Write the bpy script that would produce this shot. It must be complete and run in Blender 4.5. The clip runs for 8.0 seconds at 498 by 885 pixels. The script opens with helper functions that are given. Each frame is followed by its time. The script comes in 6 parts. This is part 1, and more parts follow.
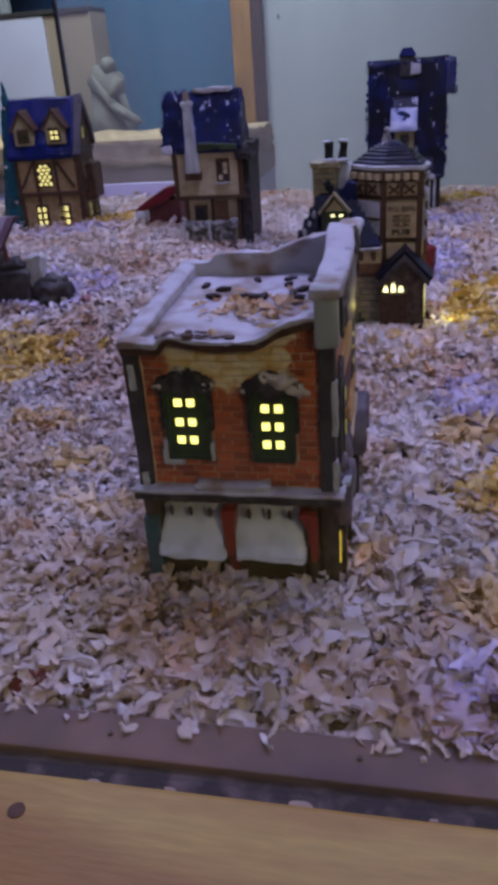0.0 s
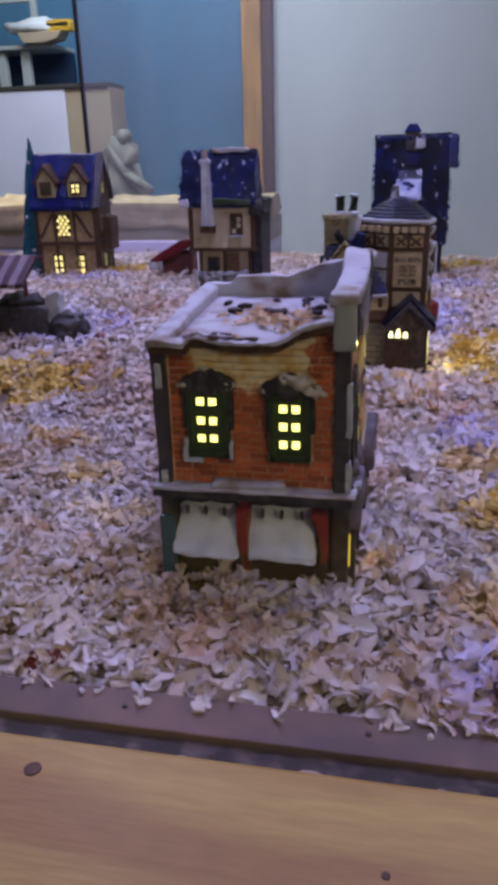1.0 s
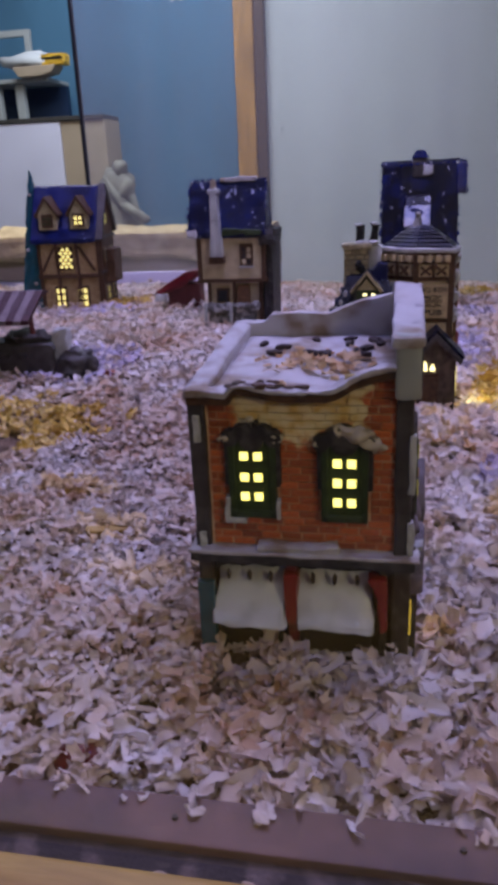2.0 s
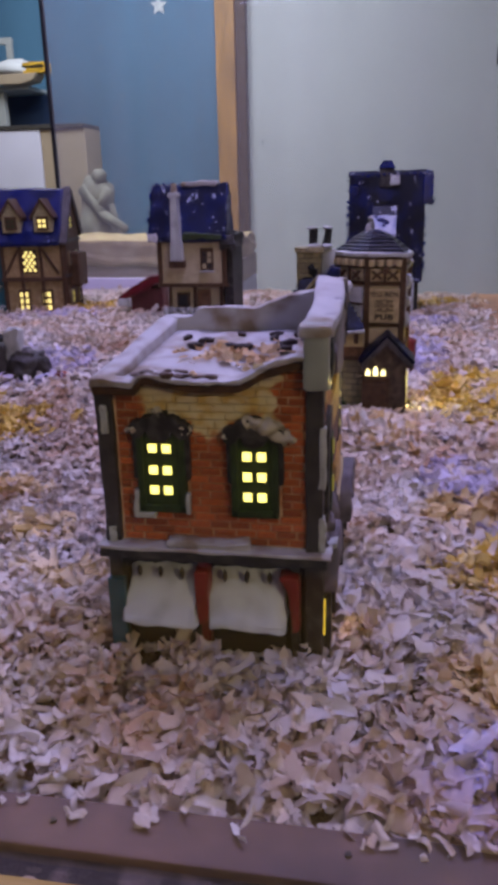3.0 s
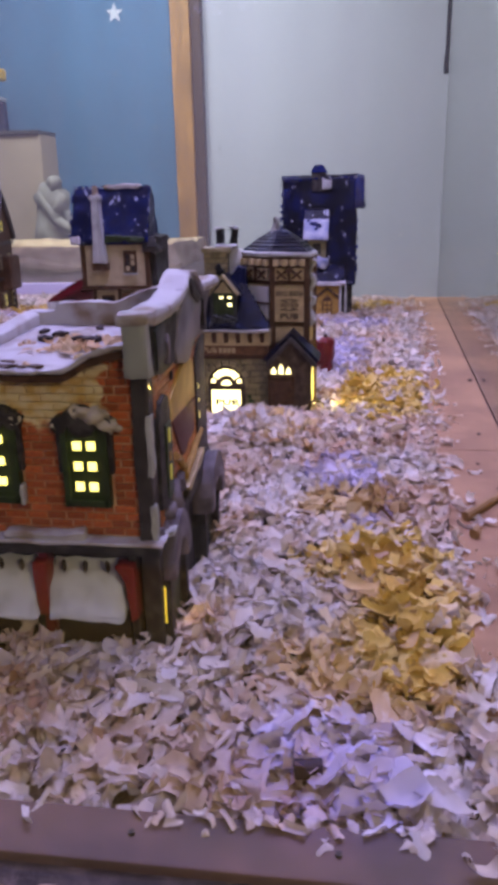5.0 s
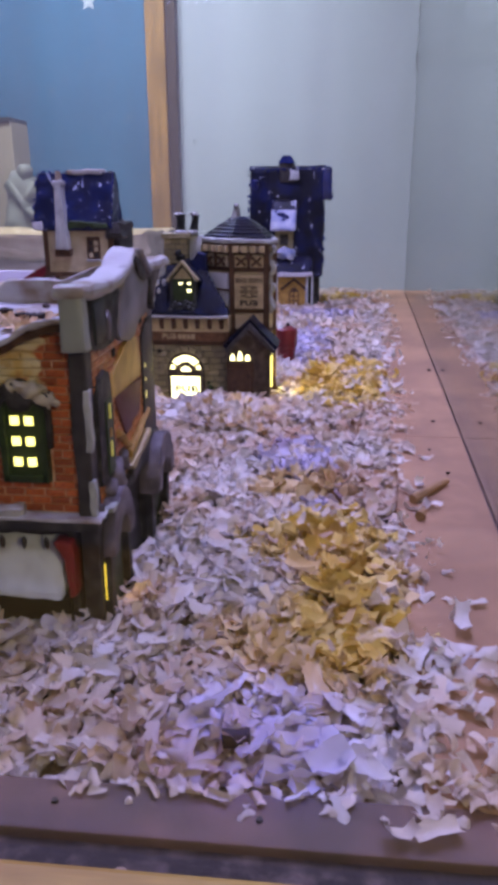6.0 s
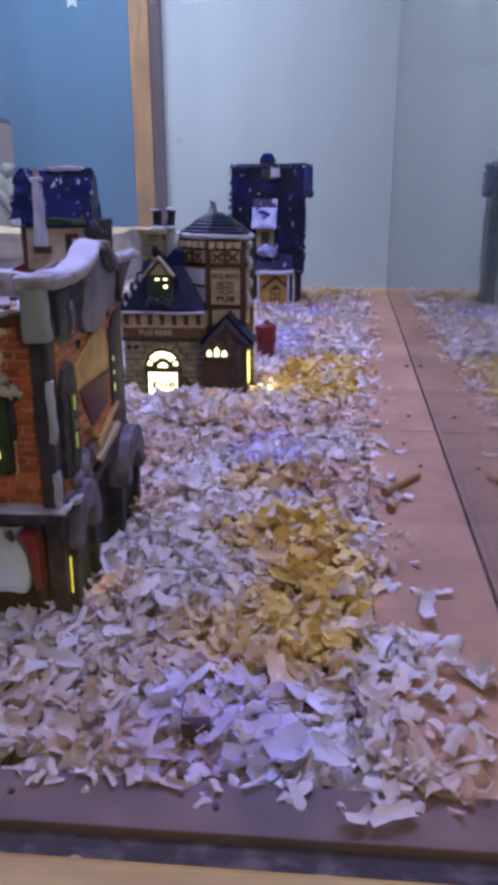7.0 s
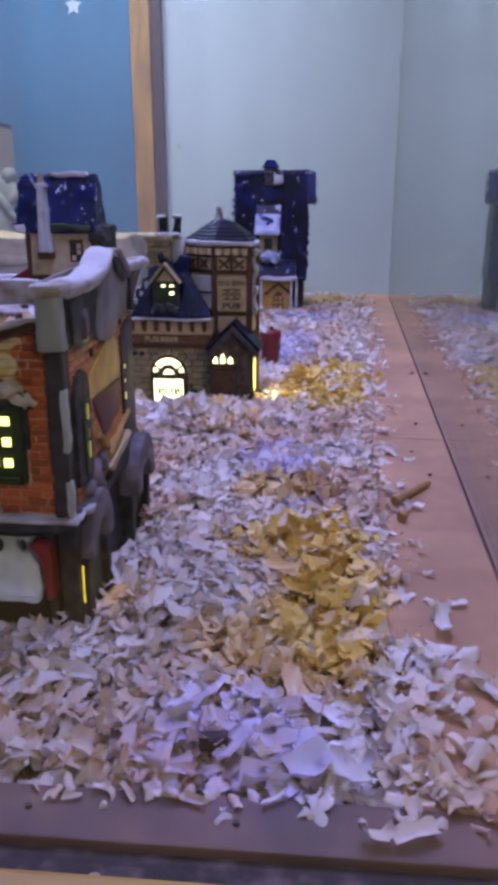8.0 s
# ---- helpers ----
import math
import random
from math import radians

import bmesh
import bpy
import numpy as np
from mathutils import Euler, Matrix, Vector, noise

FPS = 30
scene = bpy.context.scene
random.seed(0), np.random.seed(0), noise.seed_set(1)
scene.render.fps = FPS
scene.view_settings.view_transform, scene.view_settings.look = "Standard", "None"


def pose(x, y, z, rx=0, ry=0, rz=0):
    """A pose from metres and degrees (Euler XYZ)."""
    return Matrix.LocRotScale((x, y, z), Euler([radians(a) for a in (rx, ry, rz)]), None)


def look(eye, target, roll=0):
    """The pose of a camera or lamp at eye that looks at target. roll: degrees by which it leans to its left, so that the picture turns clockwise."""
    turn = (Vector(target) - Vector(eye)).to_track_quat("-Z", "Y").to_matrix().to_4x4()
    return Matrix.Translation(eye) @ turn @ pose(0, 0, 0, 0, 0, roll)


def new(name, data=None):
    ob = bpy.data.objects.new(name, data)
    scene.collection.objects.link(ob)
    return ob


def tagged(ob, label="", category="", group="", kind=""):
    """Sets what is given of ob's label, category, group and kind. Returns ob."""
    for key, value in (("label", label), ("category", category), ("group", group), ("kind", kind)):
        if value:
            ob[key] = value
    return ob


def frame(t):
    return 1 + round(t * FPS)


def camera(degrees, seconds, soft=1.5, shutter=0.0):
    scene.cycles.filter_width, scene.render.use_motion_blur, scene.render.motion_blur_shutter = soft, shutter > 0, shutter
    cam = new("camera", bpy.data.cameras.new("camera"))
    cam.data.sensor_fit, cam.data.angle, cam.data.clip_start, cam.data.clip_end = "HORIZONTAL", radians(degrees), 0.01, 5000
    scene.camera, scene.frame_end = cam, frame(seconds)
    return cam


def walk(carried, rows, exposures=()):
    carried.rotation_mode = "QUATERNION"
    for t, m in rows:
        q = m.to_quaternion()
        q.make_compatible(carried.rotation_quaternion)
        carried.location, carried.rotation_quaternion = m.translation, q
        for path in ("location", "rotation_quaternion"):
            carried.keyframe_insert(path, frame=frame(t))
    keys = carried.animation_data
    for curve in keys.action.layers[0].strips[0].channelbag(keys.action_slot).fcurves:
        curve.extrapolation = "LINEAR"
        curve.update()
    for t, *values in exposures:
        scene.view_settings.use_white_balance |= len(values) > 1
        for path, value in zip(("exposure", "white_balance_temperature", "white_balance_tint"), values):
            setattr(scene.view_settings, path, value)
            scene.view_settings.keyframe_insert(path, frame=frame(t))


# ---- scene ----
cam = camera(36.2, 8.0, soft=5.0)
PATH = [
    (0, (0.032, 0.048, 0.366), (-0.367, 1.798, -0.517), -4.3),
    (0.5, (0.041, 0.033, 0.342), (-0.349, 1.831, -0.442), -3.0),
    (1, (0.022, 0.0, 0.331), (-0.367, 1.827, -0.386), -1.6),
    (1.2, (0.012, 0.012, 0.338), (-0.387, 1.842, -0.366), -2.5),
    (2.3, (-0.03, 0.059, 0.327), (-0.396, 1.92, -0.309), -2.0),
    (2.5, (-0.015, 0.062, 0.322), (-0.368, 1.928, -0.305), -1.6),
    (3, (0.02, 0.07, 0.314), (-0.317, 1.94, -0.31), -1.3),
    (3.5, (0.073, 0.084, 0.307), (-0.253, 1.959, -0.306), -1.0),
    (4, (0.081, 0.077, 0.305), (-0.222, 1.955, -0.31), -0.9),
    (4.5, (0.086, 0.077, 0.305), (-0.201, 1.959, -0.308), -1.0),
    (5, (0.112, 0.075, 0.302), (-0.155, 1.962, -0.305), -1.3),
    (5.2, (0.118, 0.075, 0.305), (-0.134, 1.963, -0.305), -1.1),
    (6.5, (0.145, 0.071, 0.284), (-0.036, 1.963, -0.338), -0.1),
    (7, (0.151, 0.072, 0.285), (-0.019, 1.965, -0.335), -0.2),
    (7.5, (0.148, 0.075, 0.286), (-0.021, 1.97, -0.33), -0.1),
    (8, (0.14, 0.075, 0.287), (-0.026, 1.973, -0.321), 0.0),
]
EXPOSURES = [
    (0, -0.45, 6050, 1), (0.5, 0.03, 6050, 1), (1, -0.10, 6250, 3), (2.5, -0.27, 6550, 6), (3, -0.15, 6750, 7),
    (3.5, -0.05, 7100, 10), (4.5, 0.10, 7050, 12), (5.2, 0.20, 6450, 9), (6.5, 0.14, 5900, 6), (7, 0.08, 5650, 5), (8, 0.08, 5700, 5),
]
walk(cam, [(t, look(eye, target, roll)) for t, eye, target, roll in PATH], EXPOSURES)

# ---- light ----
def area(name, eye, target, sx, sy, power, colour):
    d = bpy.data.lights.new(name, "AREA")
    d.shape, d.size, d.size_y, d.energy, d.color = "RECTANGLE", sx, sy, power, colour
    o = new(name, d)
    o.matrix_world = look(eye, target)
    return o


def bulb(name, place, power, colour, radius=0.006):
    d = bpy.data.lights.new(name, "POINT")
    d.energy, d.color, d.shadow_soft_size = power, colour, radius
    o = new(name, d)
    o.location = place
    return o


world = bpy.data.worlds.new("world")
scene.world = world
world.use_nodes = True
world.node_tree.nodes["Background"].inputs["Color"].default_value = (0.55, 0.62, 0.8, 1)
world.node_tree.nodes["Background"].inputs["Strength"].default_value = 0.02
area("display_light", (0.20, 1.10, 1.55), (0.02, 1.22, 0), 0.55, 0.45, 13.2, (0.55, 0.48, 1.0)).data.spread = radians(130)
area("display_light_back", (-0.80, 1.60, 1.55), (-0.75, 1.62, 0), 0.5, 0.4, 23.0, (0.57, 0.475, 1.0))
# Added fill with no visible source, for the shop's front faces
area("fill_light_front", (-0.05, 0.40, 1.55), (-0.1, 0.62, 0.1), 0.5, 0.06, 0.55, (0.90, 0.76, 0.90))
area("blue_strip_light", (0.10, 0.42, 1.55), (0.12, 0.44, 0), 0.3, 0.05, 3.0, (0.20, 0.20, 1.0))
spot = bpy.data.lights.new("blue_spot_light", "SPOT")
spot.energy, spot.color, spot.spot_size, spot.spot_blend, spot.shadow_soft_size = 70.0, (0.05, 0.06, 1.0), math.radians(5.4), 1.0, 0.008
new("blue_spot_light", spot).matrix_world = look((0.16, 0.47, 1.55), (0.105, 0.408, 0.02))
area("room_light_front", (0.3, -0.9, 2.3), (0.1, 0.2, 0), 0.6, 0.6, 4.5, (1.0, 0.90, 0.64))
# Invented warm fill that brightens the shop's front and side
area("fill_light_side", (1.6, -1.6, 1.3), (-0.1, 0.5, 0.1), 0.5, 0.5, 16.0, (1.0, 0.76, 0.45))
area("room_light_back", (-1.3, 4.3, 2.6), (-1.3, 5.4, 0.3), 1.8, 0.8, 108.0, (0.80, 0.85, 1.0))
# Unseen fill lamp put in to brighten the bench and crate
area("fill_light_left", (-1.7, 2.95, 2.6), (-1.6, 3.1, 0.0), 0.8, 0.5, 44.0, (1.0, 0.86, 0.64))
WARM = (1.0, 0.68, 0.22)

# ---- materials ----
def material(name, colour, rough=0.6, vary=0.25, scale=60.0, bump=0.15, island=0.0, rand=0.0, second=None, split=0.5, sharp=0.15, metal=0.0, coat=0.0, fine=None, squash=(1, 1, 1), depth=0.002, shine=0.35):
    m = bpy.data.materials.new(name)
    m.use_nodes = True
    nt = m.node_tree
    N, L = nt.nodes, nt.links
    b = N["Principled BSDF"]
    b.inputs["Roughness"].default_value = rough
    b.inputs["Metallic"].default_value = metal
    b.inputs["Coat Weight"].default_value = coat
    b.inputs["Specular IOR Level"].default_value = shine
    co = N.new("ShaderNodeTexCoord")
    mp = N.new("ShaderNodeMapping")
    mp.inputs["Scale"].default_value = squash
    L.new(co.outputs["Object"], mp.inputs["Vector"])
    n1, n2 = N.new("ShaderNodeTexNoise"), N.new("ShaderNodeTexNoise")
    n1.inputs["Scale"].default_value, n1.inputs["Detail"].default_value = scale, 5
    n2.inputs["Scale"].default_value, n2.inputs["Detail"].default_value = fine or scale * 7, 4
    for n in (n1, n2):
        L.new(mp.outputs["Vector"], n.inputs["Vector"])
    ramp = N.new("ShaderNodeValToRGB")
    e = ramp.color_ramp.elements
    c2 = second or colour
    if second:
        e[0].position, e[1].position = split - sharp / 2, split + sharp / 2
        e[0].color, e[1].color = (*colour, 1), (*second, 1)
    else:
        e[0].position, e[1].position = 0.3, 0.7
        e[0].color = (*[c * (1 - vary) for c in colour], 1)
        e[1].color = (*[min(1, c * (1 + vary * 0.6)) for c in colour], 1)
    L.new(n1.outputs["Fac"], ramp.inputs["Fac"])
    hsv = N.new("ShaderNodeHueSaturation")
    L.new(ramp.outputs["Color"], hsv.inputs["Color"])
    val = N.new("ShaderNodeMapRange")
    val.inputs["To Min"].default_value, val.inputs["To Max"].default_value = 1 - vary * 0.7, 1 + vary * 0.5
    L.new(n2.outputs["Fac"], val.inputs["Value"])
    last = val.outputs["Result"]
    for amount, node, sock in ((island, "ShaderNodeNewGeometry", "Random Per Island"), (rand, "ShaderNodeObjectInfo", "Random")):
        if amount:
            g, r, t = N.new(node), N.new("ShaderNodeMapRange"), N.new("ShaderNodeMath")
            r.inputs["To Min"].default_value, r.inputs["To Max"].default_value = 1 - amount, 1 + amount * 0.6
            L.new(g.outputs[sock], r.inputs["Value"])
            t.operation = "MULTIPLY"
            L.new(last, t.inputs[0])
            L.new(r.outputs["Result"], t.inputs[1])
            last = t.outputs[0]
    L.new(last, hsv.inputs["Value"])
    L.new(hsv.outputs["Color"], b.inputs["Base Color"])
    if bump:
        bp = N.new("ShaderNodeBump")
        bp.inputs["Strength"].default_value, bp.inputs["Distance"].default_value = bump, depth
        L.new(n2.outputs["Fac"], bp.inputs["Height"])
        L.new(bp.outputs["Normal"], b.inputs["Normal"])
    return m


def shavings(name, colours, rough=0.66):
    """Wood shavings: each flake picks one of some colours."""
    m = material(name, colours[0], rough, 0.2, 90, 0.3, island=0.16, squash=(1, 1, 1), fine=500)
    N, L = m.node_tree.nodes, m.node_tree.links
    g, ramp = N.new("ShaderNodeNewGeometry"), N.new("ShaderNodeValToRGB")
    e = ramp.color_ramp.elements
    for k, c in enumerate(colours):
        el = e[k] if k < 2 else e.new(k / len(colours))
        el.position, el.color = k / len(colours), (*c, 1)
    wn = N.new("ShaderNodeTexWhiteNoise")
    wn.noise_dimensions = "1D"
    L.new(g.outputs["Random Per Island"], wn.inputs["W"])
    # neighbours share a tone: a slow noise over the floor with each flake's own share on top
    ns, st, ad = N.new("ShaderNodeTexNoise"), N.new("ShaderNodeMapRange"), N.new("ShaderNodeMath")
    ns.inputs["Scale"].default_value, ns.inputs["Detail"].default_value = 10, 3
    L.new(g.outputs["Position"], ns.inputs["Vector"])
    st.inputs["From Min"].default_value, st.inputs["From Max"].default_value = 0.36, 0.64
    L.new(ns.outputs["Fac"], st.inputs["Value"])
    ad.operation, ad.inputs[1].default_value = "MULTIPLY_ADD", 0.45
    L.new(wn.outputs["Value"], ad.inputs[0])
    half = N.new("ShaderNodeMath")
    half.operation, half.inputs[1].default_value = "MULTIPLY", 0.55
    L.new(st.outputs["Result"], half.inputs[0])
    L.new(half.outputs[0], ad.inputs[2])
    L.new(ad.outputs[0], ramp.inputs["Fac"])
    hsv = next(n for n in N if n.bl_idname == "ShaderNodeHueSaturation")
    L.new(ramp.outputs["Color"], hsv.inputs["Color"])
    tl, mx = N.new("ShaderNodeBsdfTranslucent"), N.new("ShaderNodeMixShader")
    mx.inputs["Fac"].default_value = 0.24
    L.new(hsv.outputs["Color"], tl.inputs["Color"])
    L.new(N["Principled BSDF"].outputs["BSDF"], mx.inputs[1])
    L.new(tl.outputs["BSDF"], mx.inputs[2])
    L.new(mx.outputs["Shader"], N["Material Output"].inputs["Surface"])
    return m


def glowing(name, colour, strength):
    m = bpy.data.materials.new(name)
    m.use_nodes = True
    b = m.node_tree.nodes["Principled BSDF"]
    b.inputs["Base Color"].default_value = (*colour, 1)
    b.inputs["Emission Color"].default_value = (*colour, 1)
    b.inputs["Emission Strength"].default_value = strength
    n = m.node_tree.nodes.new("ShaderNodeTexNoise")
    n.inputs["Scale"].default_value = 120
    r = m.node_tree.nodes.new("ShaderNodeMapRange")
    r.inputs["To Min"].default_value, r.inputs["To Max"].default_value = strength * 0.6, strength * 1.4
    m.node_tree.links.new(n.outputs["Fac"], r.inputs["Value"])
    m.node_tree.links.new(r.outputs["Result"], b.inputs["Emission Strength"])
    return m


def glass(name, tint, veil=0.0):
    m = bpy.data.materials.new(name)
    m.use_nodes = True
    N, L = m.node_tree.nodes, m.node_tree.links
    out = N["Material Output"]
    tr, gl, mx, lw = N.new("ShaderNodeBsdfTransparent"), N.new("ShaderNodeBsdfGlossy"), N.new("ShaderNodeMixShader"), N.new("ShaderNodeLayerWeight")
    pw, fr = N.new("ShaderNodeMath"), N.new("ShaderNodeMapRange")
    pw.operation, pw.inputs[1].default_value = "POWER", 3.0
    fr.inputs["To Min"].default_value = 0.04
    L.new(lw.outputs["Facing"], pw.inputs[0])
    L.new(pw.outputs[0], fr.inputs["Value"])
    tr.inputs["Color"].default_value = (*tint, 1)
    gl.inputs["Roughness"].default_value = 0.012
    L.new(fr.outputs["Result"], mx.inputs["Fac"])
    L.new(tr.outputs["BSDF"], mx.inputs[1])
    L.new(gl.outputs["BSDF"], mx.inputs[2])
    # Pale veil standing in for a reflection on the pane, streaked like smears
    if veil:
        df, md, ns, mr = N.new("ShaderNodeBsdfDiffuse"), N.new("ShaderNodeMixShader"), N.new("ShaderNodeTexNoise"), N.new("ShaderNodeMapRange")
        df.inputs["Color"].default_value = (0.75, 0.75, 0.75, 1)
        ns.inputs["Scale"].default_value, ns.inputs["Detail"].default_value = 2.2, 6
        tc, mp = N.new("ShaderNodeTexCoord"), N.new("ShaderNodeMapping")
        mp.inputs["Scale"].default_value = (4.0, 1.0, 0.5)
        L.new(tc.outputs["Object"], mp.inputs["Vector"])
        L.new(mp.outputs["Vector"], ns.inputs["Vector"])
        mr.inputs["To Min"].default_value, mr.inputs["To Max"].default_value = veil * 0.4, veil * 1.6
        L.new(ns.outputs["Fac"], mr.inputs["Value"])
        L.new(mr.outputs["Result"], md.inputs["Fac"])
        L.new(mx.outputs["Shader"], md.inputs[1])
        L.new(df.outputs["BSDF"], md.inputs[2])
        L.new(md.outputs["Shader"], out.inputs["Surface"])
    else:
        L.new(mx.outputs["Shader"], out.inputs["Surface"])
    return m


def painted_roof(name, dark, bright, snow, patch, flakes, gloss=0.4, squash=(1.2, 1.0, 0.6), grain=60):
    """Glazed roof paint: dark and bright blue patches with broken flakes of snow on top. patch, flakes: where the two noises split."""
    m = material(name, dark, gloss, 0.35, 26, 0.5, second=bright, split=patch, sharp=0.16, shine=0.25, fine=170, depth=0.0015)
    N, L = m.node_tree.nodes, m.node_tree.links
    co, mp, ns, rp, mx = N.new("ShaderNodeTexCoord"), N.new("ShaderNodeMapping"), N.new("ShaderNodeTexNoise"), N.new("ShaderNodeMapRange"), N.new("ShaderNodeMix")
    mp.inputs["Scale"].default_value, mp.inputs["Location"].default_value = squash, (0.7, 0.2, 0.4)
    ns.inputs["Scale"].default_value, ns.inputs["Detail"].default_value, ns.inputs["Roughness"].default_value = grain, 6, 0.7
    rp.inputs["From Min"].default_value, rp.inputs["From Max"].default_value = flakes, flakes + 0.035
    mx.data_type = "RGBA"
    L.new(co.outputs["Object"], mp.inputs["Vector"])
    L.new(mp.outputs["Vector"], ns.inputs["Vector"])
    L.new(ns.outputs["Fac"], rp.inputs["Value"])
    L.new(rp.outputs["Result"], mx.inputs["Factor"])
    hsv = next(n for n in N if n.bl_idname == "ShaderNodeHueSaturation")
    L.new(hsv.outputs["Color"], mx.inputs["A"])
    mx.inputs["B"].default_value = (*snow, 1)
    L.new(mx.outputs["Result"], N["Principled BSDF"].inputs["Base Color"])
    return m


def washed_patch(m, colour, pale):
    """A hand-painted wash of yellow over the middle of the shop's front, with a broken lower edge, laid over a brick or mortar paint."""
    N, L = m.node_tree.nodes, m.node_tree.links

    def calc(kind, a, b):
        n = N.new("ShaderNodeMath")
        n.operation = kind
        for k, v in enumerate((a, b)):
            if isinstance(v, (int, float)):
                n.inputs[k].default_value = v
            elif v is not None:
                L.new(v, n.inputs[k])
        return n.outputs[0]

    def ease(v, a, b):
        n = N.new("ShaderNodeMapRange")
        n.interpolation_type = "SMOOTHSTEP"
        n.inputs["From Min"].default_value, n.inputs["From Max"].default_value = a, b
        L.new(v, n.inputs["Value"])
        return n.outputs["Result"]

    geo, sp, ns = N.new("ShaderNodeNewGeometry"), N.new("ShaderNodeSeparateXYZ"), N.new("ShaderNodeTexNoise")
    L.new(geo.outputs["Position"], sp.inputs["Vector"])
    L.new(geo.outputs["Position"], ns.inputs["Vector"])
    ns.inputs["Scale"].default_value, ns.inputs["Detail"].default_value = 95, 4
    rough = calc("MULTIPLY", calc("SUBTRACT", ns.outputs["Fac"], 0.5), 0.045)
    u = calc("ADD", sp.outputs["X"], 0.162)
    low = calc("ADD", calc("MULTIPLY", calc("ABSOLUTE", calc("SUBTRACT", u, 0.072), None), 0.30), 0.165)
    mask = ease(calc("ADD", calc("SUBTRACT", sp.outputs["Z"], low), rough), -0.003, 0.006)
    mask = calc("MULTIPLY", mask, ease(calc("ADD", calc("SUBTRACT", 0.117, u), rough), -0.002, 0.003))
    mask = calc("MULTIPLY", mask, ease(calc("ADD", calc("SUBTRACT", u, 0.026), rough), -0.004, 0.010))
    mask = calc("MULTIPLY", mask, ease(sp.outputs["Y"], 0.540, 0.538))
    tone, mx = N.new("ShaderNodeMix"), N.new("ShaderNodeMix")
    tone.data_type = mx.data_type = "RGBA"
    tone.inputs["A"].default_value, tone.inputs["B"].default_value = (*colour, 1), (*pale, 1)
    L.new(ease(ns.outputs["Fac"], 0.38, 0.62), tone.inputs["Factor"])
    hsv = next(n for n in N if n.bl_idname == "ShaderNodeHueSaturation")
    L.new(mask, mx.inputs["Factor"])
    L.new(hsv.outputs["Color"], mx.inputs["A"])
    L.new(tone.outputs["Result"], mx.inputs["B"])
    L.new(mx.outputs["Result"], N["Principled BSDF"].inputs["Base Color"])
    return m


M_PINE = material("pine_plank", (0.47, 0.345, 0.075), 0.5, 0.4, 3.5, 0.2, squash=(1, 7, 7), fine=40, second=(0.30, 0.17, 0.036), split=0.46, sharp=0.3)
M_KNOT = material("pine_knot", (0.09, 0.045, 0.02), 0.6, 0.4, 120)
M_PLY = material("pink_plywood", (0.44, 0.255, 0.135), 0.6, 0.4, 9, 0.3, fine=60, second=(0.26, 0.145, 0.085), split=0.54, sharp=0.35, shine=0.35)
M_PLYDARK = material("dark_mauve_plywood", (0.165, 0.098, 0.080), 0.6, 0.45, 15, 0.4, fine=80, second=(0.085, 0.06, 0.06), split=0.5, sharp=0.2)
M_GROOVE = material("dark_groove", (0.045, 0.036, 0.03), 0.8, 0.5, 60, 0.5, second=(0.13, 0.10, 0.085), split=0.56, sharp=0.15)
M_SIDEGROOVE = material("side_groove", (0.09, 0.07, 0.065), 0.8, 0.5, 60, 0.5, second=(0.16, 0.12, 0.105), split=0.5, sharp=0.2)
# Plywood greyed to stand for the glass reflection over the outer board
M_PLYGREY = material("reflection_grey_plywood", (0.26, 0.185, 0.14), 0.6, 0.4, 12, 0.3, fine=60, second=(0.17, 0.125, 0.105), split=0.5, sharp=0.4)
M_SEAL = material("black_seal", (0.012, 0.014, 0.016), 0.5, 0.2, 60, 0.1)
M_GLASS = glass("pane_glass", (0.95, 0.97, 0.97))
M_HAZY = glass("hazy_pane_glass", (0.94, 0.96, 0.96), 0.08)
M_BED = shavings("wood_shavings", [(0.46, 0.27, 0.16), (0.62, 0.43, 0.29), (0.70, 0.55, 0.42), (0.72, 0.59, 0.47), (0.74, 0.64, 0.54), (0.75, 0.67, 0.60), (0.76, 0.70, 0.65), (0.76, 0.72, 0.70)])
M_LILACBED = shavings("lilac_lit_shavings", [(0.50, 0.40, 0.48), (0.58, 0.52, 0.66), (0.64, 0.58, 0.72), (0.68, 0.62, 0.74), (0.58, 0.55, 0.76)])
M_TANBED = shavings("tan_shavings", [(0.50, 0.31, 0.13), (0.66, 0.47, 0.22), (0.78, 0.60, 0.32), (0.85, 0.70, 0.43), (0.84, 0.72, 0.52)])
M_BROWNBED = shavings("brown_shavings", [(0.36, 0.19, 0.08), (0.52, 0.31, 0.14), (0.64, 0.43, 0.21), (0.70, 0.54, 0.33)])
M_REDCHIP = material("red_brown_chip", (0.36, 0.09, 0.05), 0.6, 0.3, 60, 0.3)
M_YELLOW = shavings("yellow_shavings", [(0.42, 0.25, 0.055), (0.60, 0.39, 0.075), (0.73, 0.52, 0.12), (0.80, 0.61, 0.18), (0.82, 0.66, 0.30), (0.77, 0.62, 0.38)])
# Darkened so the gaps between flakes read as shade
M_SUB = material("shaded_packed_shavings", (0.15, 0.095, 0.06), 0.9, 0.5, 70, 0.9, second=(0.34, 0.24, 0.17), split=0.5, sharp=0.25, depth=0.01)
M_BRICK = washed_patch(material("red_brick_paint", (0.36, 0.062, 0.018), 0.38, 0.5, 3.2, 0.5, rand=0.40, coat=0.25, second=(0.66, 0.20, 0.055), split=0.52, sharp=0.45, fine=9, depth=0.0008), (0.70, 0.47, 0.15), (0.80, 0.68, 0.40))
